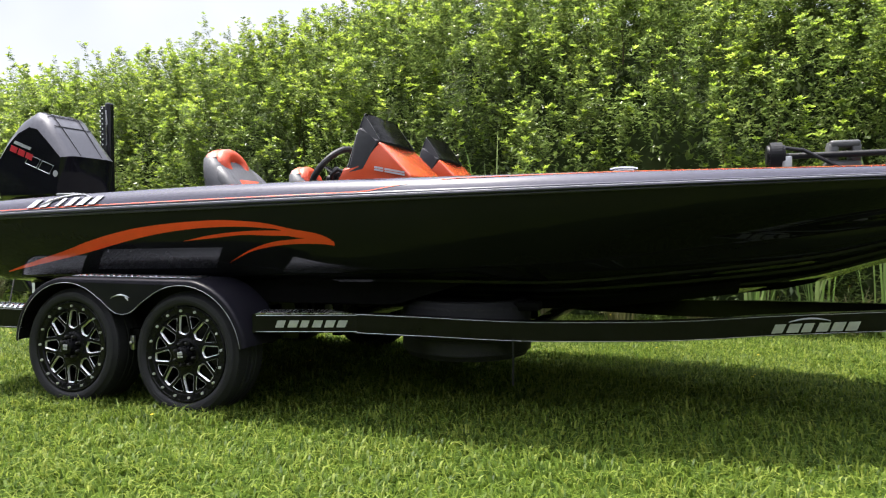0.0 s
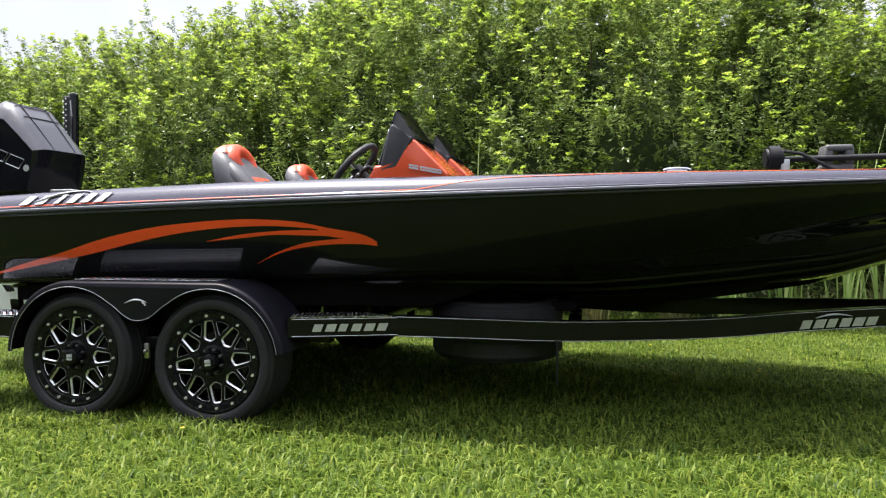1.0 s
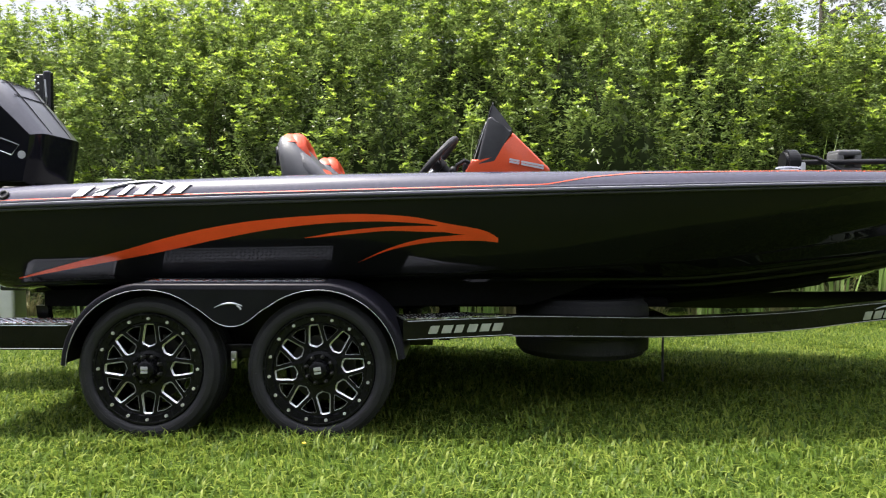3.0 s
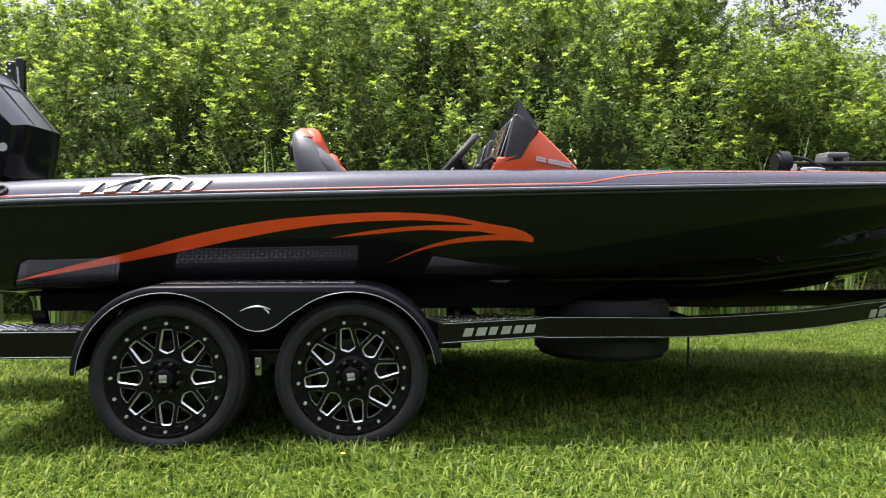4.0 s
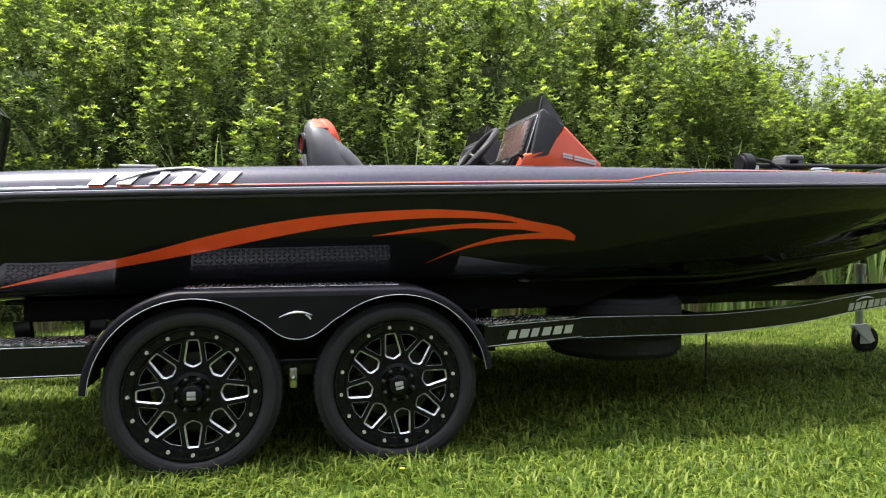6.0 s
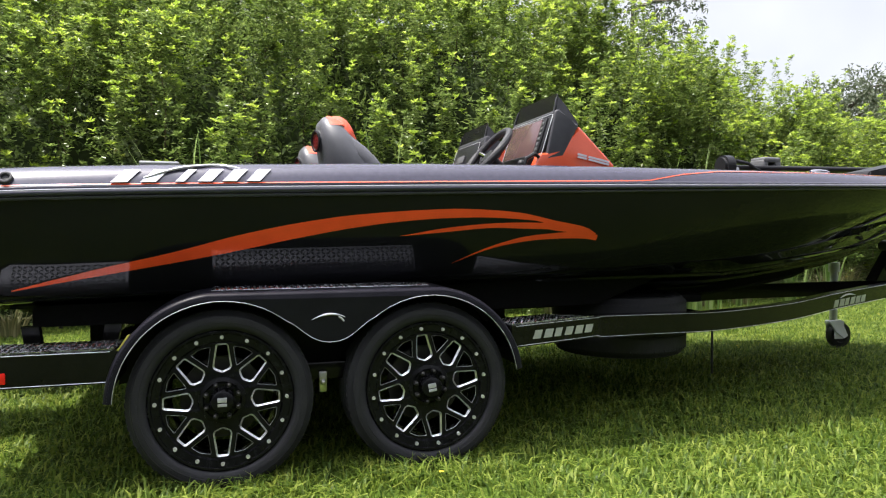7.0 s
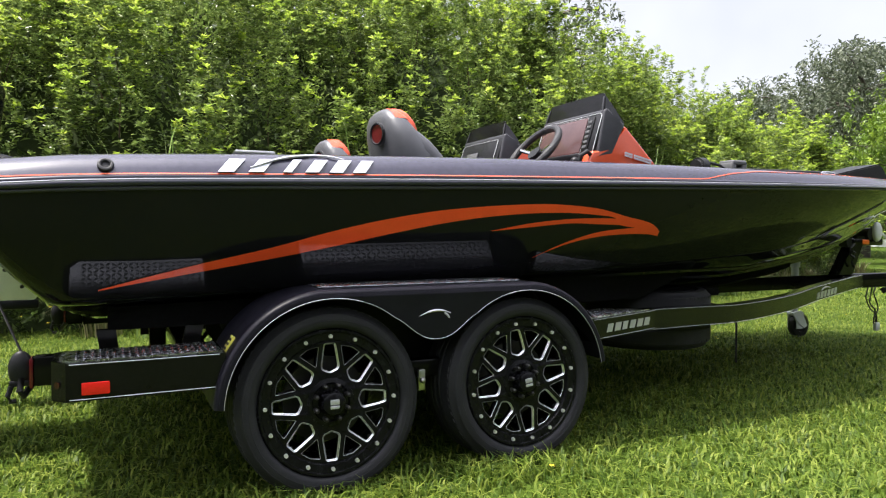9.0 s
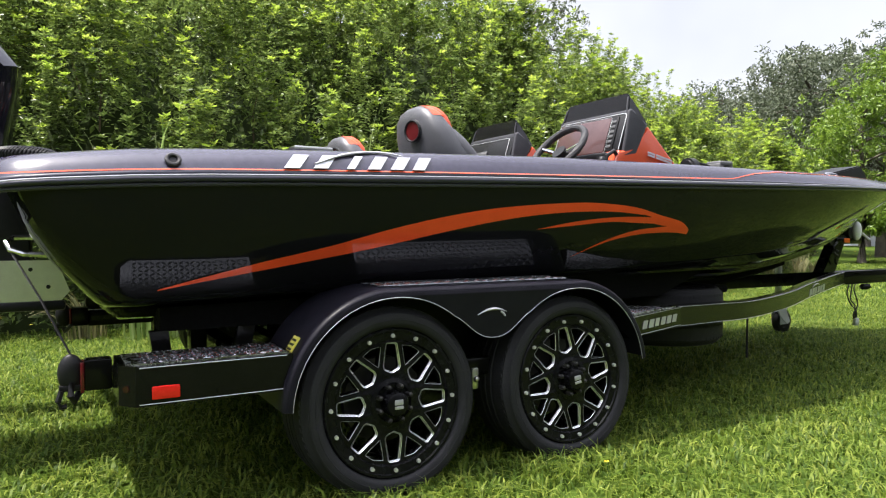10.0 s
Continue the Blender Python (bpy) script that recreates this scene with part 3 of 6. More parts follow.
def hull_row(x):
    """Half section from the rail down to the keel."""
    y, z = rail(x)
    yc, zc = chine(x)
    zk = min(smooth_at(KEEL, x), zc - 0.022)
    row = [(y + (yc - y) * (0.42 * t + 0.58 * t * t), z + (zc - z) * t) for t in (0, 0.125, 0.25, 0.375, 0.5, 0.625, 0.75, 0.875, 1.0)]
    w = YC - yc
    lip = min(0.03, w * 0.3)
    row.append((yc + lip * 0.5, zc - 0.012))
    row.append((yc + lip, zc - 0.02))
    full = lerp([(0.8, 1.0), (1.8, 0.66), (3.2, 0.56), (4.4, 0.7)], x)
    for t, d in ((0.05, 0), (0.12, 0), (0.17, 0), (0.175, -0.012), (0.225, 0), (0.36, 0), (0.365, -0.014), (0.42, 0), (0.6, 0), (0.605, -0.012), (0.66, 0), (0.82, 0), (1.0, 0)):
        yy = yc + lip + (w - lip) * t
        row.append((yy, zc - 0.02 + (zk - zc + 0.02) * t**full + (d if w > 0.25 else 0)))
    return row


def cap_at(x, k):
    dy, dz = CAP[k]
    y, z = rail(x)
    h = lerp(CAP_H, x)
    return (x, min(y + dy, YC), z + dz * h)


def rail_at(x, k):
    dy, dz = RAIL[k]
    y, z = rail(x)
    h = lerp(CAP_H, x)
    return (x, min(y + dy, YC), z + dz * (h if dz > 0 else 0.4 + 0.6 * h))


def cap_point(x, dz, lift=0.002):
    """A place on the cap's sloping side, dz above the rail."""
    y, z = rail(x)
    h = lerp(CAP_H, x)
    dy = float(np.interp(dz / h, [c[1] for c in CAP], [c[0] for c in CAP]))
    return (x, y + dy - lift, z + dz + lift * 0.4)


def mirrored(pts):
    return [(x, 2 * YC - y, z) for x, y, z in pts]


def bass_boat():
    boat = thing("bass_boat", (1.2, YC, 0.5), "glossy black bass boat with orange swoosh graphics on a trailer", "boat")
    xs = [float(v) for v in np.concatenate([np.linspace(-1.35, 1.2, 12), np.linspace(1.4, 4.2, 22), [4.28, 4.34, 4.38, 4.395]])]
    rows = []
    tail = [(lerp(STERN, z), y, z) for y, z in hull_row(-1.8)]
    # rounded stern quarter tucking in to the transom
    yt = chine(-1.8)[0]
    for back, tuck in ((0.0, 0.17), (0.012, 0.085), (0.035, 0.032), (0.075, 0.008), (0.12, 0.0)):
        r = [(x + back, y + tuck * min((YC - y) / (YC - yt), 1), z) for x, y, z in tail]
        rows.append(r + mirrored(r[:-1])[::-1])
    for x in xs:
        r = [(x, y, z) for y, z in hull_row(x)]
        rows.append(r + mirrored(r[:-1])[::-1])
    bm = loft(bmesh.new(), rows)
    part("hull", bm, GEL_BLACK, boat, "mirror-glossy black gelcoat hull", 30)
    bm = bmesh.new()
    inner = [bm.verts.new(p) for p in rows[0]]
    bm.faces.new(inner)
    tr = part("transom", bm, GEL_BLACK, boat, "glossy black transom", 30)
    # rub rail and deck cap
    cx = [float(v) for v in np.concatenate([np.linspace(-1.78, 1.2, 16), np.linspace(1.4, 4.2, 24), [4.28, 4.34, 4.38, 4.395]])]
    stern_in = [(-1.945, 0.16), (-1.935, 0.075), (-1.90, 0.025), (-1.86, 0.006)]

    def strip(at, ks, far):
        out = []
        for xx, dy in stern_in:
            out.append([(xx, at(xx, k)[1] + dy, at(xx, k)[2]) for k in ks])
        out += [[at(x, k) for k in ks] for x in cx]
        return [mirrored(r) for r in out] if far else out

    for far in (False, True):
        part("rub_rail", loft(bmesh.new(), strip(rail_at, range(len(RAIL)), far)), RAIL_MAT, boat, "black vinyl rub rail with moulded ribs", 50)
        part("gunwale_cap", loft(bmesh.new(), strip(cap_at, range(3, len(CAP)), far)), CAP_GREY, boat, "metallic charcoal gunwale cap")
        # thin pale tube on the rail's upper shoulder paints in its highlight
        for k, r, mat, lab in ((9, 0.0026, RAIL_HIGHLIGHT, "pale painted rail highlight"),):
            line = [Vector(q[0]) + Vector((0, 0.0005 if far else -0.0005, 0)) for q in strip(rail_at, (k,), far)]
            part("rail_highlight", tube(bmesh.new(), line, r, 6), mat, boat, lab)
    # decks round the cockpit
    bm = bmesh.new()
    dz = -0.006
    aft = [x for x in cx if x <= -0.8] + [-0.8]
    for part_x in ([-1.93] + aft, [1.25] + [x for x in cx if x > 1.25]):
        rws = []
        for x in part_x:
            a = cap_at(x, len(CAP) - 1)
            y0, z = min(a[1] - 0.03, YC), a[2] + dz
            rws.append([(x, y0 + (2 * YC - 2 * y0) * t, z + 0.01 * math.sin(math.pi * t)) for t in (0, 0.25, 0.5, 0.75, 1)])
        loft(bm, rws)
    for far in (False, True):
        rws = [[(x, cap_at(x, 9)[1] - 0.03, cap_at(x, 9)[2] + dz), (x, 0.36, cap_at(x, 9)[2] + dz), (x, 0.37, 0.8)] for x in np.linspace(-0.8, 1.25, 8)]
        loft(bm, [mirrored(r) for r in rws] if far else rws)
    for x in (-0.8, 1.25):
        z = cap_at(x, 9)[2] + dz
        loft(bm, [[(x, 0.36, z), (x, 2 * YC - 0.36, z)], [(x, 0.36, 0.8), (x, 2 * YC - 0.36, 0.8)]])
    loft(bm, [[(-0.8, 0.36, 0.8), (-0.8, 2 * YC - 0.36, 0.8)], [(1.25, 0.36, 0.8), (1.25, 2 * YC - 0.36, 0.8)]])
    part("deck", bm, CARPET, boat, "charcoal carpeted deck and cockpit well")
    # pin stripe on the cap: low aft, rising to the deck edge at the kink
    def stripe(far):
        rw = []
        for x in np.linspace(-1.9, 3.9, 90):
            d = lerp([(-2, 0.036), (1.02, 0.036), (1.22, 0.066), (1.45, 0.082), (2.2, 0.076), (2.9, 0.060), (4, 0.046)], x)
            d = min(d, 0.105 * lerp(CAP_H, x))
            rw.append([cap_point(x, d - 0.0022), cap_point(x, d + 0.0022)])
        return [mirrored(r) for r in rw] if far else rw
    for far in (False, True):
        part("pin_stripe", loft(bmesh.new(), stripe(far)), ORANGE_GEL, boat, "thin orange pin stripe")
    # swoosh graphic on the hull side
    U = [(-1.5, 0.70), (-1.2, 0.78), (-0.97, 0.835), (-0.73, 0.90), (-0.5, 0.949), (-0.26, 0.983), (0.1, 1.003), (0.29, 0.998), (0.44, 0.985), (0.59, 0.955), (0.74, 0.928), (0.80, 0.9)]
    L = [(-1.5, 0.696), (-1.09, 0.773), (-0.74, 0.84), (-0.5, 0.891), (-0.27, 0.933), (-0.08, 0.955), (0.1, 0.966), (0.3, 0.967), (0.44, 0.959), (0.53, 0.948), (0.56, 0.92), (0.62, 0.91), (0.74, 0.9), (0.80, 0.885)]
    U2 = [(-0.09, 0.896), (0.1, 0.926), (0.3, 0.943), (0.44, 0.947), (0.58, 0.945)]
    L2 = [(-0.09, 0.895), (0.1, 0.909), (0.3, 0.924), (0.44, 0.921), (0.58, 0.918)]
    U3 = [(0.15, 0.776), (0.3, 0.842), (0.45, 0.885), (0.6, 0.902), (0.74, 0.909), (0.812, 0.892)]
    L3 = [(0.15, 0.775), (0.3, 0.832), (0.45, 0.864), (0.6, 0.877), (0.74, 0.877), (0.812, 0.869)]
    for far in (False, True):
        for up, lo in ((U, L), (U2, L2), (U3, L3)):
            rw = []
            for x in np.linspace(up[0][0], up[-1][0], 60):
                dip = 0.006 * min(max((0.25 - x) / 0.5, 0), 1) * min(max((x + 1.4) / 0.5, 0), 1)
                a, b = smooth_at(up, x) - dip, smooth_at(lo, x) - dip
                rw.append([(x, hull_y(x, b + (a - b) * t) - 0.0018 - 0.02 * max(-1.2 - x, 0), b + (a - b) * t) for t in (0, 0.33, 0.66, 1)])
            part("swoosh_graphic", loft(bmesh.new(), [mirrored(r) for r in rw] if far else rw), ORANGE_VINYL, boat, "burnt orange feathered swoosh")
    # raised name blocks and arc on the aft cap
    edges = [(-1.148, -1.045), (-1.05, -0.955), (-0.935, -0.855), (-0.86, -0.765), (-0.775, -0.68), (-0.69, -0.595)]
    for i, (a, b) in enumerate(edges):
        slant = 0.042
        bm = bmesh.new()
        for v0, v1, c0, c1 in glyph(i):
            g = []
            for v in (v0, v1):
                dz = 0.040 + 0.046 * v
                x0, x1 = a + slant * v + (b - a - slant) * c0, a + slant * v + (b - a - slant) * c1
                g.append([cap_point(x0, dz, 0.004), cap_point(x1, dz, 0.004)])
            slab(bm, g, Vector((0, -0.92, 0.4)) * 0.005)
        part("name_block", bm, SILVER_DECAL, boat, "raised silver lettering block")
    arc = [cap_point(-1.04 + 0.33 * t, smooth_at([(0, 0.056), (0.3, 0.088), (0.55, 0.101), (0.8, 0.103), (1, 0.09)], t), 0.0075) for t in np.linspace(0, 1, 18)]
    part("name_arc", tube(bmesh.new(), arc, lambda u: 0.0018 + 0.0062 * math.sin(math.pi * min(u * 0.85 + 0.1, 1)), 6, flat=0.7), SILVER_DECAL, boat, "silver arc above the lettering")
    # drain cap on the aft corner, cleats, transom eye
    c = Vector(cap_point(-1.472, 0.062, 0.0))
    nrm = Vector((0, -0.85, 0.53))
    bm = bmesh.new()
    ringpts = [c + nrm * 0.006 + 0.018 * (math.cos(a) * Vector((1, 0, 0)) + math.sin(a) * Vector((0, 0.53, 0.85))) for a in np.linspace(0, math.tau, 24, endpoint=False)]
    tube(bm, ringpts, 0.0062, 8, True)
    part("vent_ring", bm, GRIP, boat, "dark round vent fitting")
    part("vent_hole", cyl(bmesh.new(), c - nrm * 0.01, c + nrm * 0.004, 0.014, seg=20), BLACK_PLASTIC, boat)
    for x in (2.21,):
        for far in (False, True):
            p = Vector(cap_at(x, 8))
            bm = bmesh.new()
            tube(bm, [p + Vector((d, 0, 0.006 + h)) for d, h in ((-0.06, 0.0), (-0.042, 0.006), (0.0, 0.008), (0.042, 0.006), (0.06, 0.0))], 0.006, 8)
            box(bm, p.x - 0.045, p.x + 0.045, p.y - 0.014, p.y + 0.014, p.z - 0.006, p.z + 0.005, 0.003)
            if far:
                bmesh.ops.transform(bm, matrix=Matrix.Translation((0, 2 * YC, 0)) @ Matrix.Diagonal((1, -1, 1, 1)), verts=bm.verts)
            part("pop_up_cleat", bm, CHROME, boat, "polished low cleat")
    p = Vector(cap_at(-1.0, 8))
    part("stern_light_base", box(bmesh.new(), p.x - 0.07, p.x + 0.07, p.y - 0.01, p.y + 0.05, p.z - 0.004, p.z + 0.012, 0.006), STEEL, boat, "polished deck fitting")
    bm = bmesh.new()
    for y in (0.62,):
        tube(bm, [(-1.80, y, 0.80), (-1.87, y, 0.805), (-1.91, y + 0.012, 0.82), (-1.92, y + 0.04, 0.845), (-1.90, y + 0.07, 0.86), (-1.82, y + 0.075, 0.86)], 0.009, 8)
    part("transom_eye", bm, CHROME, boat, "stainless transom tie-down eye")
    return boat


def glyph(i):
    """Plain bars of a block: rows of low, high, from and to, as shares of its size."""
    return [(0, 1, 0.04, (0.9, 0.98, 0.82, 0.94, 0.98, 0.95)[i])]


def slab(bm, quad, off):
    (a, b), (d, c) = quad
    lo = [bm.verts.new(Vector(p)) for p in (a, b, c, d)]
    hi = [bm.verts.new(Vector(p) + off) for p in (a, b, c, d)]
    bm.faces.new(hi)
    bm.faces.new(lo[::-1])
    for k in range(4):
        j = (k + 1) % 4
        bm.faces.new((lo[k], lo[j], hi[j], hi[k]))


boat = bass_boat()


# ---- trailer ----
HUBS = (-0.78, 0.0)
HUB_Z, TYRE_R = 0.30, 0.33
MIRROR = Matrix.Translation((0, 2 * YC, 0)) @ Matrix.Diagonal((1, -1, 1, 1))


def put(name, bm, mat, parent, far, label="", smooth=40):
    if far:
        bmesh.ops.transform(bm, matrix=MIRROR, verts=bm.verts)
    return part(name, bm, mat, parent, label, smooth)


def lathe(bm, profile, seg=64, about="y"):
    """Turns (radius, depth) pairs about the y axis through the origin."""
    return loft(bm, [[(r * math.cos(a), d, r * math.sin(a)) for r, d in profile] for a in np.linspace(0, math.tau, seg + 1)])


def rounded(pts, r, n=4):
    """Rounds the corners of a flat loop."""
    out = []
    m = len(pts)
    for i in range(m):
        p, a, b = Vector(pts[i]), Vector(pts[i - 1]), Vector(pts[(i + 1) % m])
        u, v = (a - p).normalized(), (b - p).normalized()
        d = min(r, (a - p).length * 0.45, (b - p).length * 0.45)
        for k in range(n + 1):
            t = k / n
            out.append(tuple((p + u * d) * (1 - t) ** 2 + p * 2 * t * (1 - t) + (p + v * d) * t * t))
    return out


def inset(pts, d):
    """A closed outline moved inward by d."""
    n = len(pts)
    mid = Vector((sum(p[0] for p in pts) / n, sum(p[1] for p in pts) / n))
    out = []
    for i, p in enumerate(pts):
        t = (Vector(pts[(i + 1) % n]) - Vector(pts[i - 1])).normalized()
        w = Vector((-t.y, t.x))
        if w.dot(mid - Vector(p)) < 0:
            w = -w
        out.append(tuple(Vector(p) + w * d))
    return out


def turn2(pts, a):
    return [(u * math.cos(a) - v * math.sin(a), u * math.sin(a) + v * math.cos(a)) for u, v in pts]


BIG = rounded([(0.0165, 0.203), (0.0215, 0.197), (0.0325, 0.122), (0.0275, 0.111), (0.0, 0.099), (-0.0275, 0.111), (-0.0325, 0.122), (-0.0215, 0.197), (-0.0165, 0.203)], 0.007)
SMALL = rounded([(0.036, 0.193), (0.0, 0.132), (-0.036, 0.193), (0.0, 0.201)], 0.006)
UP = Matrix.Rotation(radians(90), 4, "X")


def wheel_meshes():
    out = {}
    bm = bmesh.new()
    w = 0.235
    prof = [(0.252, 0.012), (0.258, -0.004), (0.272, -0.012), (0.292, -0.013), (0.306, -0.008), (0.312, 0.003), (0.3245, 0.012), (0.329, 0.03), (0.33, 0.075), (0.326, 0.078), (0.326, 0.084), (0.3305, 0.087), (0.3315, 0.112), (0.327, 0.115), (0.327, 0.12)]
    prof = prof + [(r, w - 0.0 - d) for r, d in prof[::-1][1:]]
    lathe(bm, prof, 96)
    for i in range(72):
        a = i * math.tau / 72
        for d0, d1, sk in ((0.017, 0.05, 0.03), (0.185, 0.218, -0.03)):
            m = Matrix.Rotation(-a, 4, "Y") @ Matrix.Translation((0.3225, (d0 + d1) / 2, 0)) @ Matrix.Rotation(sk * 8, 4, "X")
            bmesh.ops.create_cube(bm, size=1, matrix=m @ Matrix.Diagonal((0.012, d1 - d0, 0.017, 1)))
    out["tyre"] = mesh_from("tyre", bm, RUBBER)
    bm = bmesh.new()
    for r in (0.283, 0.302):
        tube(bm, [(r * math.cos(a), -0.0125 if r < 0.3 else -0.0095, r * math.sin(a)) for a in np.linspace(0, math.tau, 72, endpoint=False)], 0.0012, 4, True)
    out["sidewall_rib"] = mesh_from("sidewall_rib", bm, RUBBER)
    # rim: stepped lip, barrel, spoked face
    bm = bmesh.new()
    lathe(bm, [(0.256, 0.03), (0.256, 0.002), (0.25, -0.006), (0.243, -0.006), (0.24, -0.001), (0.215, 0.002), (0.211, 0.008), (0.206, 0.02), (0.204, 0.05), (0.2, 0.2), (0.19, 0.21)], 72)
    face = cut_sheet([[(0.211 * math.cos(a), 0.211 * math.sin(a)) for a in np.linspace(0, math.tau, 72, endpoint=False)]] + [turn2(BIG, i * math.pi / 4) for i in range(8)] + [turn2(SMALL, (i + 0.5) * math.pi / 4) for i in range(8)], 0.024, 0.003)
    bmesh.ops.transform(face, matrix=Matrix.Translation((0, 0.026, 0)) @ UP, verts=face.verts)
    tmp = bpy.data.meshes.new("face")
    face.to_mesh(tmp)
    face.free()
    bm.from_mesh(tmp)
    bpy.data.meshes.remove(tmp)
    out["rim"] = mesh_from("rim", bm, RIM_BLACK, 30)
    # machined chamfers round the windows
    for key, lp, wide in (("window_edge", BIG, 0.0052), ("small_window_edge", SMALL, 0.0034)):
        rows = [[(u, y, v) for u, v in inset(lp, d)] for d, y in ((-0.0012, 0.0112), (-0.0008, 0.0096), (wide - 0.001, 0.0142), (wide - 0.001, 0.02))]
        out[key] = mesh_from(key, loft(bmesh.new(), rows, closed=True), MACHINED, 20)
    bm = bmesh.new()
    cyl(bm, (0, 0.004, 0), (0, -0.0085, 0), 0.0075, 0.0065, 10)
    out["rim_bolt"] = mesh_from("rim_bolt", bm, BOLT)
    bm = bmesh.new()
    lathe(bm, [(0.088, 0.024), (0.082, 0.008), (0.068, 0.004), (0.062, 0.012), (0.056, 0.014), (0.046, 0.012), (0.043, -0.022), (0.038, -0.034), (0.030, -0.038), (0.0, -0.038)], 40)
    out["centre_cap"] = mesh_from("centre_cap", bm, RIM_BLACK)
    bm = bmesh.new()
    box(bm, -0.016, 0.016, -0.0415, -0.038, -0.002, 0.016, 0.002)
    box(bm, -0.016, 0.016, -0.0415, -0.038, -0.016, -0.005, 0.002)
    out["cap_badge"] = mesh_from("cap_badge", bm, SILVER_DECAL)
    bm = bmesh.new()
    cyl(bm, (0, 0.02, 0), (0, -0.014, 0), 0.0095, 0.0085, 6)
    ball(bm, (0, -0.014, 0), 0.0082, seg=10)
    out["lug_nut"] = mesh_from("lug_nut", bm, DARK_STEEL)
    # brake disc and hub behind the spokes
    bm = bmesh.new()
    lathe(bm, [(0.0, 0.05), (0.08, 0.05), (0.085, 0.085), (0.15, 0.085), (0.15, 0.11), (0.06, 0.115), (0.06, 0.2), (0.0, 0.2)], 40)
    out["wheel"] = mesh_from("wheel", bm, DARK_STEEL)
    return out


WHEEL = wheel_meshes()


def sub(name, key, parent, m=None, label=""):
    ob = new(name, WHEEL[key])
    ob.parent = parent
    ob.matrix_basis = m or Matrix()
    return tagged(ob, label)


def trailer_wheel(trailer, place, spin, camber=3.0):
    far = place[1] > YC
    w = new("wheel", WHEEL["wheel"])
    w.parent = trailer
    w.matrix_basis = Matrix.Translation(Vector(place) - trailer.location) @ Matrix.Rotation(math.pi if far else 0, 4, "Z") @ Matrix.Rotation(radians(-camber), 4, "X") @ Matrix.Rotation(radians(-spin), 4, "Y")
    tagged(w, "black multi-spoke wheel with machined window edges")
    sub("tyre", "tyre", w, label="black low-profile tyre")
    sub("sidewall_rib", "sidewall_rib", w)
    sub("rim", "rim", w, label="satin black rim")
    sub("centre_cap", "centre_cap", w)
    sub("cap_badge", "cap_badge", w, label="pale metal badge bars")
    for i in range(8):
        r = Matrix.Rotation(-i * math.pi / 4, 4, "Y")
        sub("window_edge", "window_edge", w, r, "machined silver edge" if i == 0 else "")
        sub("small_window_edge", "small_window_edge", w, Matrix.Rotation(-(i + 0.5) * math.pi / 4, 4, "Y"))
    for i in range(16):
        a = (i + 0.0) * math.tau / 16
        sub("rim_bolt", "rim_bolt", w, Matrix.Translation((0.228 * math.cos(a), 0, 0.228 * math.sin(a))))
    for i in range(8):
        a = (i + 0.5) * math.tau / 8
        sub("lug_nut", "lug_nut", w, Matrix.Translation((0.06 * math.cos(a), 0, 0.06 * math.sin(a))))
    return w


def bumps(bm, to3, w, d, pitch=0.034, size=0.0145, h=0.0042):
    """Raised diamonds of tread plate over a flat w by d patch."""
    i = 0
    u = pitch / 2
    while u < w:
        j = 0
        v = pitch / 2
        while v < d:
            a = 0.8 if (i + j) % 2 else -0.8
            c, s = math.cos(a), math.sin(a)
            ring = [(size * c, size * s), (-0.35 * size * s, 0.35 * size * c), (-size * c, -size * s), (0.35 * size * s, -0.35 * size * c)]
            vs = [bm.verts.new(to3(min(max(u + p, 0.001), w - 0.001), min(max(v + q, 0.001), d - 0.001), 0.0002)) for p, q in ring]
            t = bm.verts.new(to3(u, v, h))
            for k in range(4):
                bm.faces.new((vs[k], vs[(k + 1) % 4], t))
            v += pitch * 0.62
            j += 1
        u += pitch * 0.62
        i += 1
    return bm


def fender_outline(R=0.389):
    """Outer line over both wheels, from the rear foot to the front foot (x, z)."""
    pts = [(HUBS[0] + R * math.cos(a), HUB_Z + R * math.sin(a)) for a in np.linspace(radians(177), radians(97), 18)]
    pts += [(HUBS[1] + R * math.cos(a), HUB_Z + R * math.sin(a)) for a in np.linspace(radians(83), radians(8), 18)]
    return pts


def fender_inner():
    r = 0.362
    a = [(HUBS[0] + r * math.cos(t), HUB_Z + r * math.sin(t)) for t in np.linspace(radians(177), radians(52), 26)]
    b = [(HUBS[1] + r * math.cos(t), HUB_Z + r * math.sin(t)) for t in np.linspace(radians(128), radians(8), 26)]
    x0, z0 = a[-1]
    x1, z1 = b[0]
    web = []
    for t in np.linspace(0, 1, 16)[1:-1]:
        k = 0.5 - 0.5 * math.cos(math.tau * t)
        lin = z0 + (0.498 - z0) * k
        tang = -0.75 * (t if t < 0.5 else 1 - t) * (1 - k) * (x1 - x0)
        web.append((x0 + (x1 - x0) * t, lin + tang * 0.5))
    return a + web + b


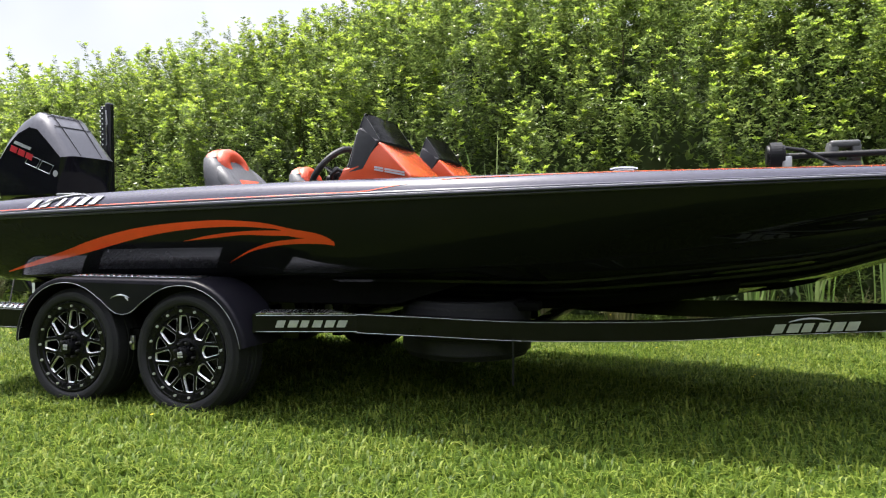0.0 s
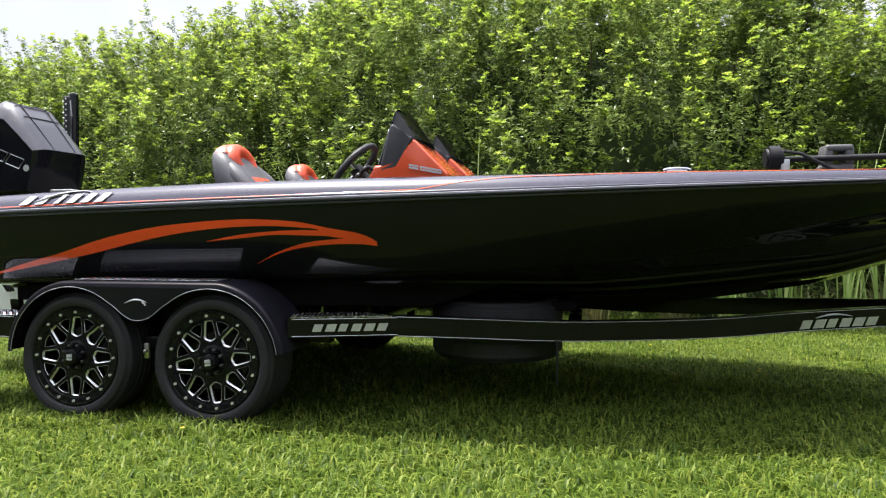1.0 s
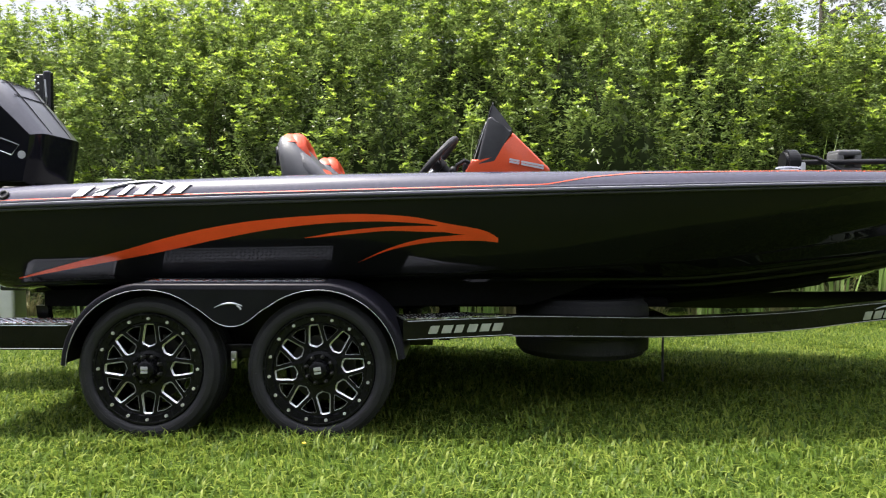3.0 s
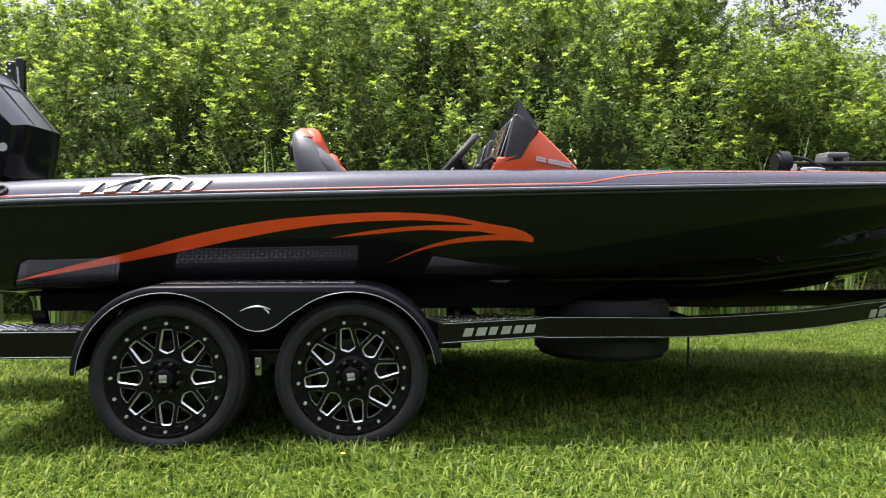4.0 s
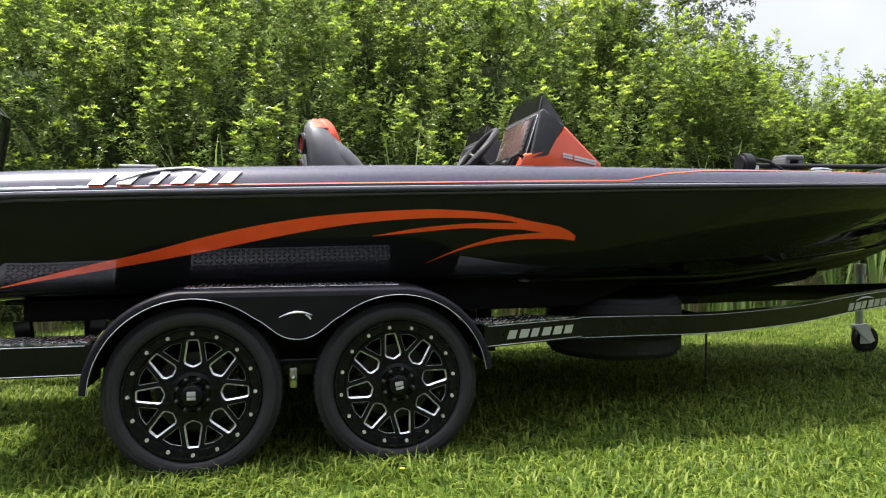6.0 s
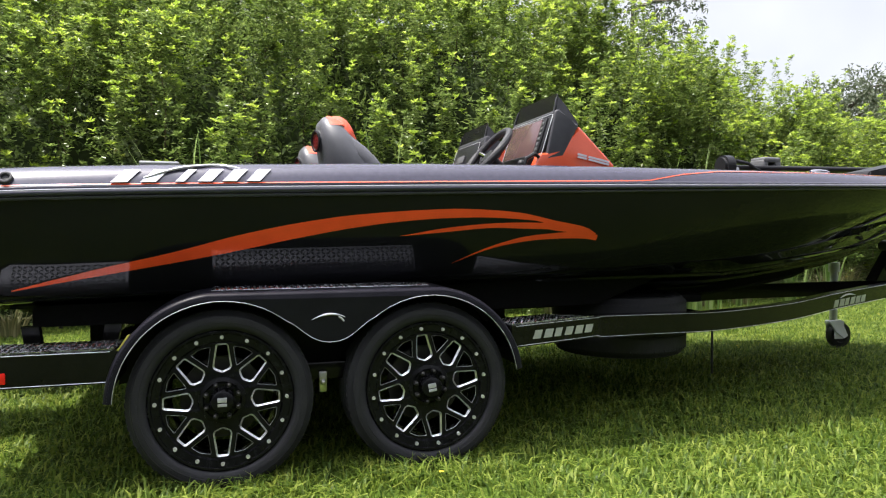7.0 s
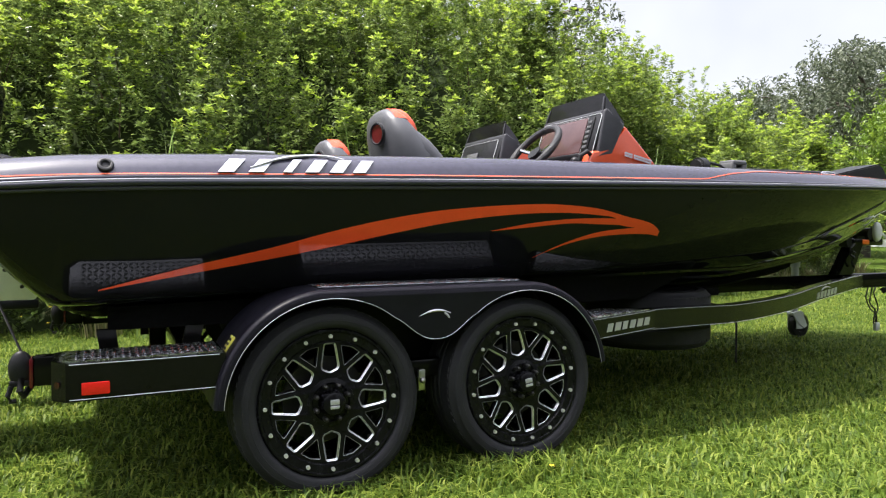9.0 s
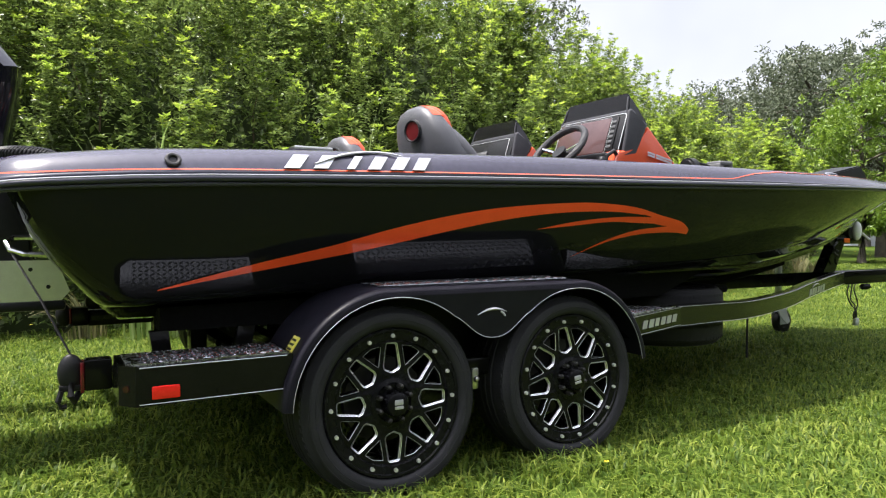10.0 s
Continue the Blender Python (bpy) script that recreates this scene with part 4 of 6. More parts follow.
def boat_trailer():
    tr = thing("boat_trailer", (0.6, YC, 0.0), "glossy black tandem-axle boat trailer with white pin lines, standing on grass", "trailer")
    for far in (False, True):
        for hx, spin in zip(HUBS, (0.0, 8.0)):
            y = -0.004
            trailer_wheel(tr, (hx, 2 * YC - y if far else y, HUB_Z), spin)
        out, inn = fender_outline(), fender_inner()
        # fender: side sheet, rolled lip and skirt over the tyres
        bm = cut_sheet([fender_outline(0.377) + inn[::-1]], 0.004, 0.001)
        bmesh.ops.transform(bm, matrix=Matrix.Translation((0, -0.03, 0)) @ UP, verts=bm.verts)
        fe = put("fender", bm, FENDER_BLACK, tr, far, "satin black tandem fender")
        bm = bmesh.new()
        prof = [(0.024, -0.0305), (0.015, -0.0325), (0.008, -0.029), (0.003, -0.021), (0.001, -0.008), (0.001, 0.03), (0.001, 0.29)]
        rows = []
        for i, (x, z) in enumerate(out):
            a, b = out[max(i - 1, 0)], out[min(i + 1, len(out) - 1)]
            t = Vector((b[0] - a[0], b[1] - a[1])).normalized()
            nx, nz = -t.y, t.x
            rows.append([(x + nx * (0.006 - d), y, z + nz * (0.006 - d)) for d, y in prof])
        loft(bm, rows)
        put("fender_top", bm, FENDER_BLACK, fe, far)
        put("fender_pin_line", tube(bmesh.new(), [(x, -0.0345, z) for x, z in inn], 0.0012, 5), SILVER_DECAL, fe, far, "thin white pin line")
        bm = bmesh.new()
        box(bm, -0.815, 0.012, 0.045, 0.20, 0.6945, 0.6965, 0.001)
        put("tread_plate", bm, TREAD, fe, far, "black tread plate")
        put("tread_pattern", bumps(bmesh.new(), lambda u, v, h: (-0.815 + u, 0.045 + v, 0.6965 + h), 0.827, 0.155), DIAMOND, fe, far, "bright worn diamond pattern", 0)
        # small arc badge between the wheels
        bm = bmesh.new()
        pts = [(-0.462 + 0.125 * t, -0.0345, 0.575 + 0.028 * math.sin(math.pi * min(0.1 + 0.72 * t, 1))) for t in np.linspace(0, 1, 12)]
        tube(bm, pts, lambda u: 0.0012 + 0.0055 * math.sin(math.pi * min(u * 0.85 + 0.05, 1)) ** 2, 6, flat=0.8)
        tube(bm, [(-0.362, -0.0345, 0.592), (-0.350, -0.0345, 0.584), (-0.343, -0.0345, 0.574)], 0.004, 6)
        put("fender_badge", bm, SILVER_DECAL, fe, far, "small silver arc badge")
        # rear step
        bm = bmesh.new()
        prism(bm, [(-1.625, 0.05), (-1.585, 0.0), (-1.13, 0.0), (-1.13, 0.235), (-1.625, 0.235)], lambda u, v, d: (u, v, 0.385 + d), 0.115)
        st = put("rear_step", bm, TRAILER_BLACK, tr, far, "black rear step box", 20)
        bm = bmesh.new()
        prism(bm, [(-1.605, 0.055), (-1.575, 0.016), (-1.14, 0.016), (-1.14, 0.225), (-1.605, 0.225)], lambda u, v, d: (u, v, 0.5005 + d), 0.003)
        put("tread_plate", bm, TREAD, st, far, "black tread plate")
        put("tread_pattern", bumps(bmesh.new(), lambda u, v, h: (-1.575 + u, 0.02 + v, 0.5035 + h), 0.43, 0.2), DIAMOND, st, far, "bright worn diamond pattern", 0)
        put("reflector", box(bmesh.new(), -1.543, -1.467, -0.006, 0.0, 0.403, 0.441, 0.003), RED_LENS, st, far, "bright red reflector")
        bm = bmesh.new()
        cyl(bm, (-1.609, 0.022, 0.435), (-1.602, 0.03, 0.435), 0.010, seg=16)
        put("marker_lamp", bm, MARKER_LENS, st, far, "small dark red marker lamp")
        for z in (0.391, 0.496):
            put("pin_line", tube(bmesh.new(), [(-1.575, -0.0015, z), (-1.15, -0.0015, z)], 0.0014, 5), SILVER_DECAL, st, far, "thin white pin line")
        # front step, turning inward
        a, b = Vector((0.375, 0.055, 0)), Vector((0.885, 0.225, 0))
        d = (b - a).normalized()
        nn = Vector((-d.y, d.x, 0))
        bm = bmesh.new()
        for q0, q1, w in ((a, b, 0.21),):
            loop = [q0, q1, q1 + nn * 0.1 - d * 0.02, q1 + nn * w - d * 0.16, q0 + nn * w]
            lo, hi = [bm.verts.new((p.x, p.y, 0.42)) for p in loop], [bm.verts.new((p.x, p.y, 0.515)) for p in loop]
            bm.faces.new(lo), bm.faces.new(hi)
            for k in range(5):
                bm.faces.new((lo[k], lo[(k + 1) % 5], hi[(k + 1) % 5], hi[k]))
        fs = put("front_step", bm, TRAILER_BLACK, tr, far, "black front step box", 20)
        bm = bmesh.new()
        g = lambda u, v, h: tuple(a + d * (0.01 + u) + nn * (0.012 + v) + Vector((0, 0, 0.5158 + h)))
        slab(bm, ((g(0, 0, 0), g(0.50, 0, 0)), (g(0, 0.18, 0), g(0.36, 0.18, 0))), Vector((0, 0, 0.003)))
        put("tread_plate", bm, TREAD, fs, far, "black tread plate")
        put("tread_pattern", bumps(bmesh.new(), lambda u, v, h: g(u, v, 0.003 + h), 0.37, 0.17), DIAMOND, fs, far, "bright worn diamond pattern", 0)
        for z in (0.426, 0.51):
            put("pin_line", tube(bmesh.new(), [tuple(a + d * 0.02 - nn * 0.001 + Vector((0, 0, z))), tuple(b - nn * 0.001 + Vector((0, 0, z)))], 0.0014, 5), SILVER_DECAL, fs, far, "thin white pin line")
        for i in range(6):
            bm = bmesh.new()
            u0 = 0.115 + i * 0.063
            for v0, v1, c0, c1 in glyph(i):
                q = [[tuple(a + d * (u0 + 0.014 * v + 0.05 * c) - nn * 0.0015 + Vector((0, 0, 0.448 + 0.036 * v))) for c in (c0, c1)] for v in (v0, v1)]
                slab(bm, q, -nn * 0.0015)
            put("name_block", bm, SILVER_DECAL, fs, far, "silver lettering block")
        # main rail sweeping in and up to the coupler
        path = [(0.87, 0.225, 0.467), (1.25, 0.315, 0.452), (1.66, 0.415, 0.435), (2.1, 0.55, 0.432), (2.5, 0.685, 0.438), (2.9, 0.825, 0.46), (3.3, 0.96, 0.475), (3.7, 1.095, 0.488), (3.98, 1.19, 0.492)]
        fine = [(x, smooth_at([(p[0], p[1]) for p in path], x), smooth_at([(p[0], p[2]) for p in path], x)) for x in np.linspace(0.87, 3.98, 40)]
        bm = bmesh.new()
        rows = []
        for i, p in enumerate(fine):
            q0, q1 = Vector(fine[max(i - 1, 0)]), Vector(fine[min(i + 1, len(fine) - 1)])
            t = (q1 - q0).normalized()
            nn2 = Vector((-t.y, t.x, 0)).normalized()
            v = Vector((0, 0, 0.052))
            c = 0.006
            P = Vector(p)
            rows.append([tuple(P + v - Vector((0, 0, c))), tuple(P + v + nn2 * c), tuple(P + v + nn2 * 0.06), tuple(P - v + nn2 * 0.06), tuple(P - v + nn2 * c), tuple(P - v + Vector((0, 0, c)))])
        loft(bm, rows, closed=True, caps=True)
        fr = put("frame_rail", bm, TRAILER_BLACK, tr, far, "glossy black boxed frame rail", 35)
        for dz in (0.0475, -0.0475):
            put("pin_line", tube(bmesh.new(), [(x, y - 0.0012, z + dz) for x, y, z in fine], 0.0014, 5), SILVER_DECAL, fr, far, "thin white pin line")
        for i in range(6):
            bm = bmesh.new()
            for v0, v1, c0, c1 in glyph(i):
                q = []
                for v in (v0, v1):
                    rowp = []
                    for c in (c0, c1):
                        x = 2.885 + i * 0.07 + 0.02 * v + 0.06 * c
                        y, z = smooth_at([(p[0], p[1]) for p in path], x), smooth_at([(p[0], p[2]) for p in path], x)
                        rowp.append((x, y - 0.0015, z - 0.038 + 0.044 * v))
                    q.append(rowp)
                slab(bm, q, Vector((0.3, -0.95, 0)) * 0.0015)
            put("name_block", bm, SILVER_DECAL, fr, far, "silver lettering block")
        bm = bmesh.new()
        arcp = []
        for t in np.linspace(0, 1, 12):
            x = 2.97 + 0.2 * t
            arcp.append((x, smooth_at([(p[0], p[1]) for p in path], x) - 0.003, smooth_at([(p[0], p[2]) for p in path], x) + 0.008 + 0.022 * math.sin(math.pi * (0.1 + 0.8 * t))))
        put("name_arc", tube(bm, arcp, lambda u: 0.001 + 0.004 * math.sin(math.pi * u), 6), SILVER_DECAL, fr, far, "silver arc above the lettering")
        # inner frame beam under the fender, bunk and its posts
        put("frame_beam", box(bmesh.new(), -1.62, 0.5, 0.3, 0.37, 0.36, 0.45, 0.006), TRAILER_BLACK, tr, far)
        bm = bmesh.new()
        box(bm, -1.45, 1.75, 0.62, 0.74, 0.515, 0.56, 0.01)
        put("bunk", bm, DARK_CARPET, tr, far, "dark carpeted bunk")
        # added dark bar under the bow, keeps lit grass out of the hull's reflection
        rows = []
        for x in np.linspace(1.6, 2.75, 8):
            yc, zc = chine(x)
            zk = smooth_at(KEEL, x)
            q = [zc - 0.02 + (zk - zc + 0.02) * max((y - yc) / (YC - yc), 0.0) - 0.022 for y in (0.92, 1.02)]
            rows.append([(x, 0.92, q[0]), (x, 1.02, q[1]), (x, 1.02, q[1] - 0.05), (x, 0.92, q[0] - 0.05)])
        put("reflection_bar", loft(bmesh.new(), rows, closed=True, caps=True), DARK_CARPET, tr, far, "dark bar added under the bow to darken the hull's reflection")
        for x in (-1.3, -0.2, 0.55, 1.5):
            put("bunk_post", box(bmesh.new(), x - 0.03, x + 0.03, 0.64, 0.72, 0.33, 0.54, 0.004), TRAILER_BLACK, tr, far)
        put("outer_bunk", loft(bmesh.new(), [[(x, 0.36 + 0.1 * max(x, 0), 0.545 + 0.32 * max(x - 1.0, 0)), (x, 0.36 + 0.1 * max(x, 0), chine(x)[1] - 0.05), (x, 0.46 + 0.1 * max(x, 0), chine(x)[1] - 0.062), (x, 0.46 + 0.1 * max(x, 0), 0.545 + 0.32 * max(x - 1.0, 0))] for x in np.linspace(-1.475, 1.45, 14)], closed=True, caps=True), DARK_CARPET, tr, far, "black carpeted outer bunk")
        for x, lean in ((-1.46, -0.02), (-1.22, 0.03), (-0.95, 0.0)):
            bm = bmesh.new()
            prism(bm, [(x - 0.03, 0.40), (x + 0.03, 0.40), (x + 0.03 + lean, 0.55), (x - 0.03 + lean, 0.55)], lambda u, v, d: (u, 0.34 + d, v), 0.035)
            put("guide_bracket", bm, TRAILER_BLACK, tr, far)
        bm = cut_sheet([fender_outline(0.386) + [(HUBS[1] + 0.34, 0.33), (HUBS[0] - 0.34, 0.33)]], 0.005)
        bmesh.ops.transform(bm, matrix=Matrix.Translation((0, 0.287, 0)) @ UP, verts=bm.verts)
        put("inner_fender_panel", bm, FENDER_BLACK, tr, far)
        # tie-down strap reel at the rear
        bm = bmesh.new()
        box(bm, -1.70, -1.62, 0.36, 0.42, 0.37, 0.47, 0.006)
        put("end_bracket", bm, TRAILER_BLACK, tr, far)
        put("tail_lens", box(bmesh.new(), -1.712, -1.70, 0.355, 0.42, 0.365, 0.465, 0.004), DARK_RED_LENS, tr, far, "red tail lens")
        bm = bmesh.new()
        ball(bm, (-1.738, 0.388, 0.428), 0.062, 0.62, 0.36, 1.0, 20)
        box(bm, -1.772, -1.705, 0.37, 0.4, 0.372, 0.392, 0.004)
        tube(bm, [(-1.765, 0.372, 0.375), (-1.775, 0.368, 0.345), (-1.768, 0.37, 0.325), (-1.752, 0.375, 0.325)], 0.009, 8)
        tube(bm, [(-1.735, 0.37, 0.40), (-1.74, 0.36, 0.36), (-1.73, 0.37, 0.34), (-1.715, 0.40, 0.36), (-1.70, 0.42, 0.38)], 0.011, 8)
        put("strap_reel", bm, BLACK_PLASTIC, tr, far, "black strap reel with hook")
        put("strap", tube(bmesh.new(), [(-1.735, 0.39, 0.48), (-1.82, 0.5, 0.66), (-1.91, 0.64, 0.82)], 0.0045, 6, flat=0.4), BLACK_PLASTIC, tr, far, "black tie-down strap")
    tilt = Matrix.Translation((HUBS[0], 0, HUB_Z)) @ Matrix.Rotation(radians(-147), 4, "Y")
    lb = part("warning_label", box(bmesh.new(), 0.394, 0.4005, 0.035, 0.085, -0.03, 0.03, 0.001, m=tilt), YELLOW, tr, "small yellow warning label")
    for k in range(3):
        part("label_bar", box(bmesh.new(), 0.4, 0.4012, 0.041, 0.079, -0.02 + 0.016 * k, -0.012 + 0.016 * k, m=tilt), BLACK_PLASTIC, lb)
    for x in (-1.2, -0.78, 0.0, 0.6, 1.74):
        box_z = (0.40, 0.46) if x not in HUBS else (0.27, 0.33)
        part("cross_member", box(bmesh.new(), x - 0.035, x + 0.035, 0.36 if x < 1 else 0.5, 2 * YC - (0.36 if x < 1 else 0.5), *box_z, 0.005), TRAILER_BLACK, tr)
    # spring hanger between the near wheels
    bm = bmesh.new()
    box(bm, -0.425, -0.395, 0.06, 0.075, 0.29, 0.37, 0.006)
    ball(bm, (-0.41, 0.055, 0.33), 0.012)
    part("spring_shackle", bm, STEEL, tr, "bare steel shackle")
    bm = bmesh.new()
    box(bm, -0.62, -0.12, 0.1, 0.16, 0.33, 0.40, 0.01)
    part("spring_hanger", bm, TRAILER_BLACK, tr)
    # tongue, coupler, winch post and winch
    bm = bmesh.new()
    box(bm, 3.85, 5.5, YC - 0.055, YC + 0.055, 0.435, 0.548, 0.008)
    part("tongue", bm, TRAILER_BLACK, tr, "black tongue tube")
    bm = bmesh.new()
    cyl(bm, (5.45, YC, 0.49), (5.75, YC, 0.49), 0.05, 0.035)
    ball(bm, (5.78, YC, 0.48), 0.05)
    part("coupler", bm, BLACK_PLASTIC, tr)
    bm = bmesh.new()
    prism(bm, [(3.66, 0.545), (3.82, 0.545), (3.985, 0.85), (3.875, 0.85)], lambda u, v, d: (u, YC - 0.045 + d, v), 0.09)
    wp = part("winch_post", bm, TRAILER_BLACK, tr, "black leaning winch post", 20)
    bm = bmesh.new()
    box(bm, 3.83, 4.2, YC - 0.05, YC + 0.05, 0.775, 0.83, 0.01)
    part("winch_arm", bm, TRAILER_BLACK, wp)
    bm = bmesh.new()
    cyl(bm, (3.80, YC - 0.035, 0.80), (3.80, YC + 0.035, 0.80), 0.038)
    part("bow_roller", bm, BLACK_PLASTIC, wp, "black rubber bow roller")
    part("amber_reflector", box(bmesh.new(), 3.93, 4.01, YC - 0.058, YC - 0.049, 0.785, 0.822, 0.004), AMBER, wp, "amber side reflector")
    bm = bmesh.new()
    ball(bm, (4.085, YC - 0.07, 0.885), 0.08, 0.62, 0.4, 1.0)
    part("winch_cover", bm, WHITE_PAINT, wp, "white rounded winch cover")
    bm = bmesh.new()
    cyl(bm, (4.03, YC - 0.06, 0.87), (4.03, YC + 0.08, 0.87), 0.048, seg=20)
    part("winch_drum", bm, BLACK_PLASTIC, wp)
    bm = bmesh.new()
    tube(bm, [(4.11, YC - 0.09, 0.87), (4.16, YC - 0.1, 0.84), (4.19, YC - 0.12, 0.81)], 0.011, 8)
    part("winch_handle", bm, LIGHT_STEEL, wp, "bright winch handle")
    bm = bmesh.new()
    tube(bm, [(3.80, YC - 0.07, 0.79), (3.74, YC - 0.08, 0.76), (3.72, YC - 0.09, 0.71), (3.77, YC - 0.09, 0.68), (3.80, YC - 0.08, 0.72), (3.75, YC - 0.08, 0.74), (3.78, YC - 0.07, 0.63), (3.80, YC - 0.07, 0.61)], 0.009, 6)
    part("safety_cable", bm, BLACK_PLASTIC, wp, "coiled black safety cable")
    # swing jack with its wheel
    jx, jy = 3.78, 1.66
    bm = bmesh.new()
    cyl(bm, (jx, jy, 0.17), (jx, jy, 0.60), 0.028)
    jk = part("jack_post", bm, LIGHT_STEEL, tr, "galvanised swing jack")
    bm = bmesh.new()
    box(bm, jx - 0.03, jx + 0.06, jy - 0.045, jy - 0.038, 0.06, 0.2, 0.003, m=None)
    box(bm, jx - 0.03, jx + 0.06, jy + 0.038, jy + 0.045, 0.06, 0.2, 0.003)
    box(bm, jx - 0.04, jx + 0.06, jy - 0.045, jy + 0.045, 0.175, 0.2, 0.004)
    prism(bm, [(jx - 0.10, 0.205), (jx + 0.015, 0.215), (jx + 0.085, 0.085), (jx + 0.05, 0.065), (jx - 0.03, 0.12)], lambda u, v, d: (u, jy - 0.06 + d, v), 0.014)
    part("jack_head", cyl(bmesh.new(), (jx, jy, 0.585), (jx, jy, 0.66), 0.04), LIGHT_STEEL, jk)
    part("jack_fork", bm, WHITE_PAINT, jk, "white jack fork")
    bm = bmesh.new()
    lathe(bm, [(0.03, -0.02), (0.055, -0.02), (0.06, -0.03), (0.098, -0.026), (0.102, -0.012), (0.102, 0.012), (0.098, 0.026), (0.06, 0.03), (0.03, 0.02)], 32)
    for k in range(5):
        bmesh.ops.create_cube(bm, size=1, matrix=Matrix.Rotation(k * math.tau / 5, 4, "Y") @ Matrix.Translation((0.04, 0, 0)) @ Matrix.Diagonal((0.07, 0.03, 0.02, 1)))
    bmesh.ops.translate(bm, verts=bm.verts, vec=(jx + 0.05, jy, 0.085))
    part("jack_wheel", bm, BLACK_PLASTIC, jk, "black spoked jack wheel")
    # breakaway wires hanging in loops below the tongue
    for o, sag in ((0.0, 0.0), (0.05, 0.04), (0.1, -0.03)):
        bm = bmesh.new()
        pts = [(4.0 + o, YC - 0.06, 0.44), (3.95 + o, YC - 0.075, 0.36 - sag), (4.0 + o, YC - 0.08, 0.27), (4.09 - o * 0.3, YC - 0.07, 0.22 + sag), (4.12 - o * 0.4, YC - 0.06, 0.14)]
        fine = [tuple(smooth_at([(k, p[c]) for k, p in enumerate(pts)], t) for c in range(3)) for t in np.linspace(0, 4, 24)]
        part("hanging_wire", tube(bm, fine, 0.0055, 6), BLACK_PLASTIC, tr, "thin black hanging wire")
    coil = [(4.17 + 0.0015 * k, YC - 0.075 + 0.022 * math.cos(k * 0.7), 0.41 + 0.022 * math.sin(k * 0.7)) for k in range(60)]
    part("coiled_cable", tube(bmesh.new(), coil, 0.0045, 6), BLACK_PLASTIC, tr, "coiled black brake cable")
    part("wire_plug", box(bmesh.new(), 4.085, 4.135, YC - 0.08, YC - 0.045, 0.085, 0.15, 0.01), LIGHT_STEEL, tr, "bright trailer plug")
    bm = bmesh.new()
    cyl(bm, (1.66, 0.42, 0.40), (1.66, 0.42, 0.16), 0.006, seg=8)
    part("drain_rod", bm, BLACK_PLASTIC, tr)
    # spare wheel lying flat within the frame
    sp = new("spare_tyre", WHEEL["tyre"])
    sp.parent = tr
    sp.matrix_basis = Matrix.Translation(Vector((1.31, 0.77, 0.27)) - tr.location) @ Matrix.Rotation(radians(90), 4, "X") @ Matrix.Diagonal((1.1, 1.2, 1.1, 1))
    tagged(sp, "black spare tyre slung flat in the frame")
    return tr


boat_trailer()


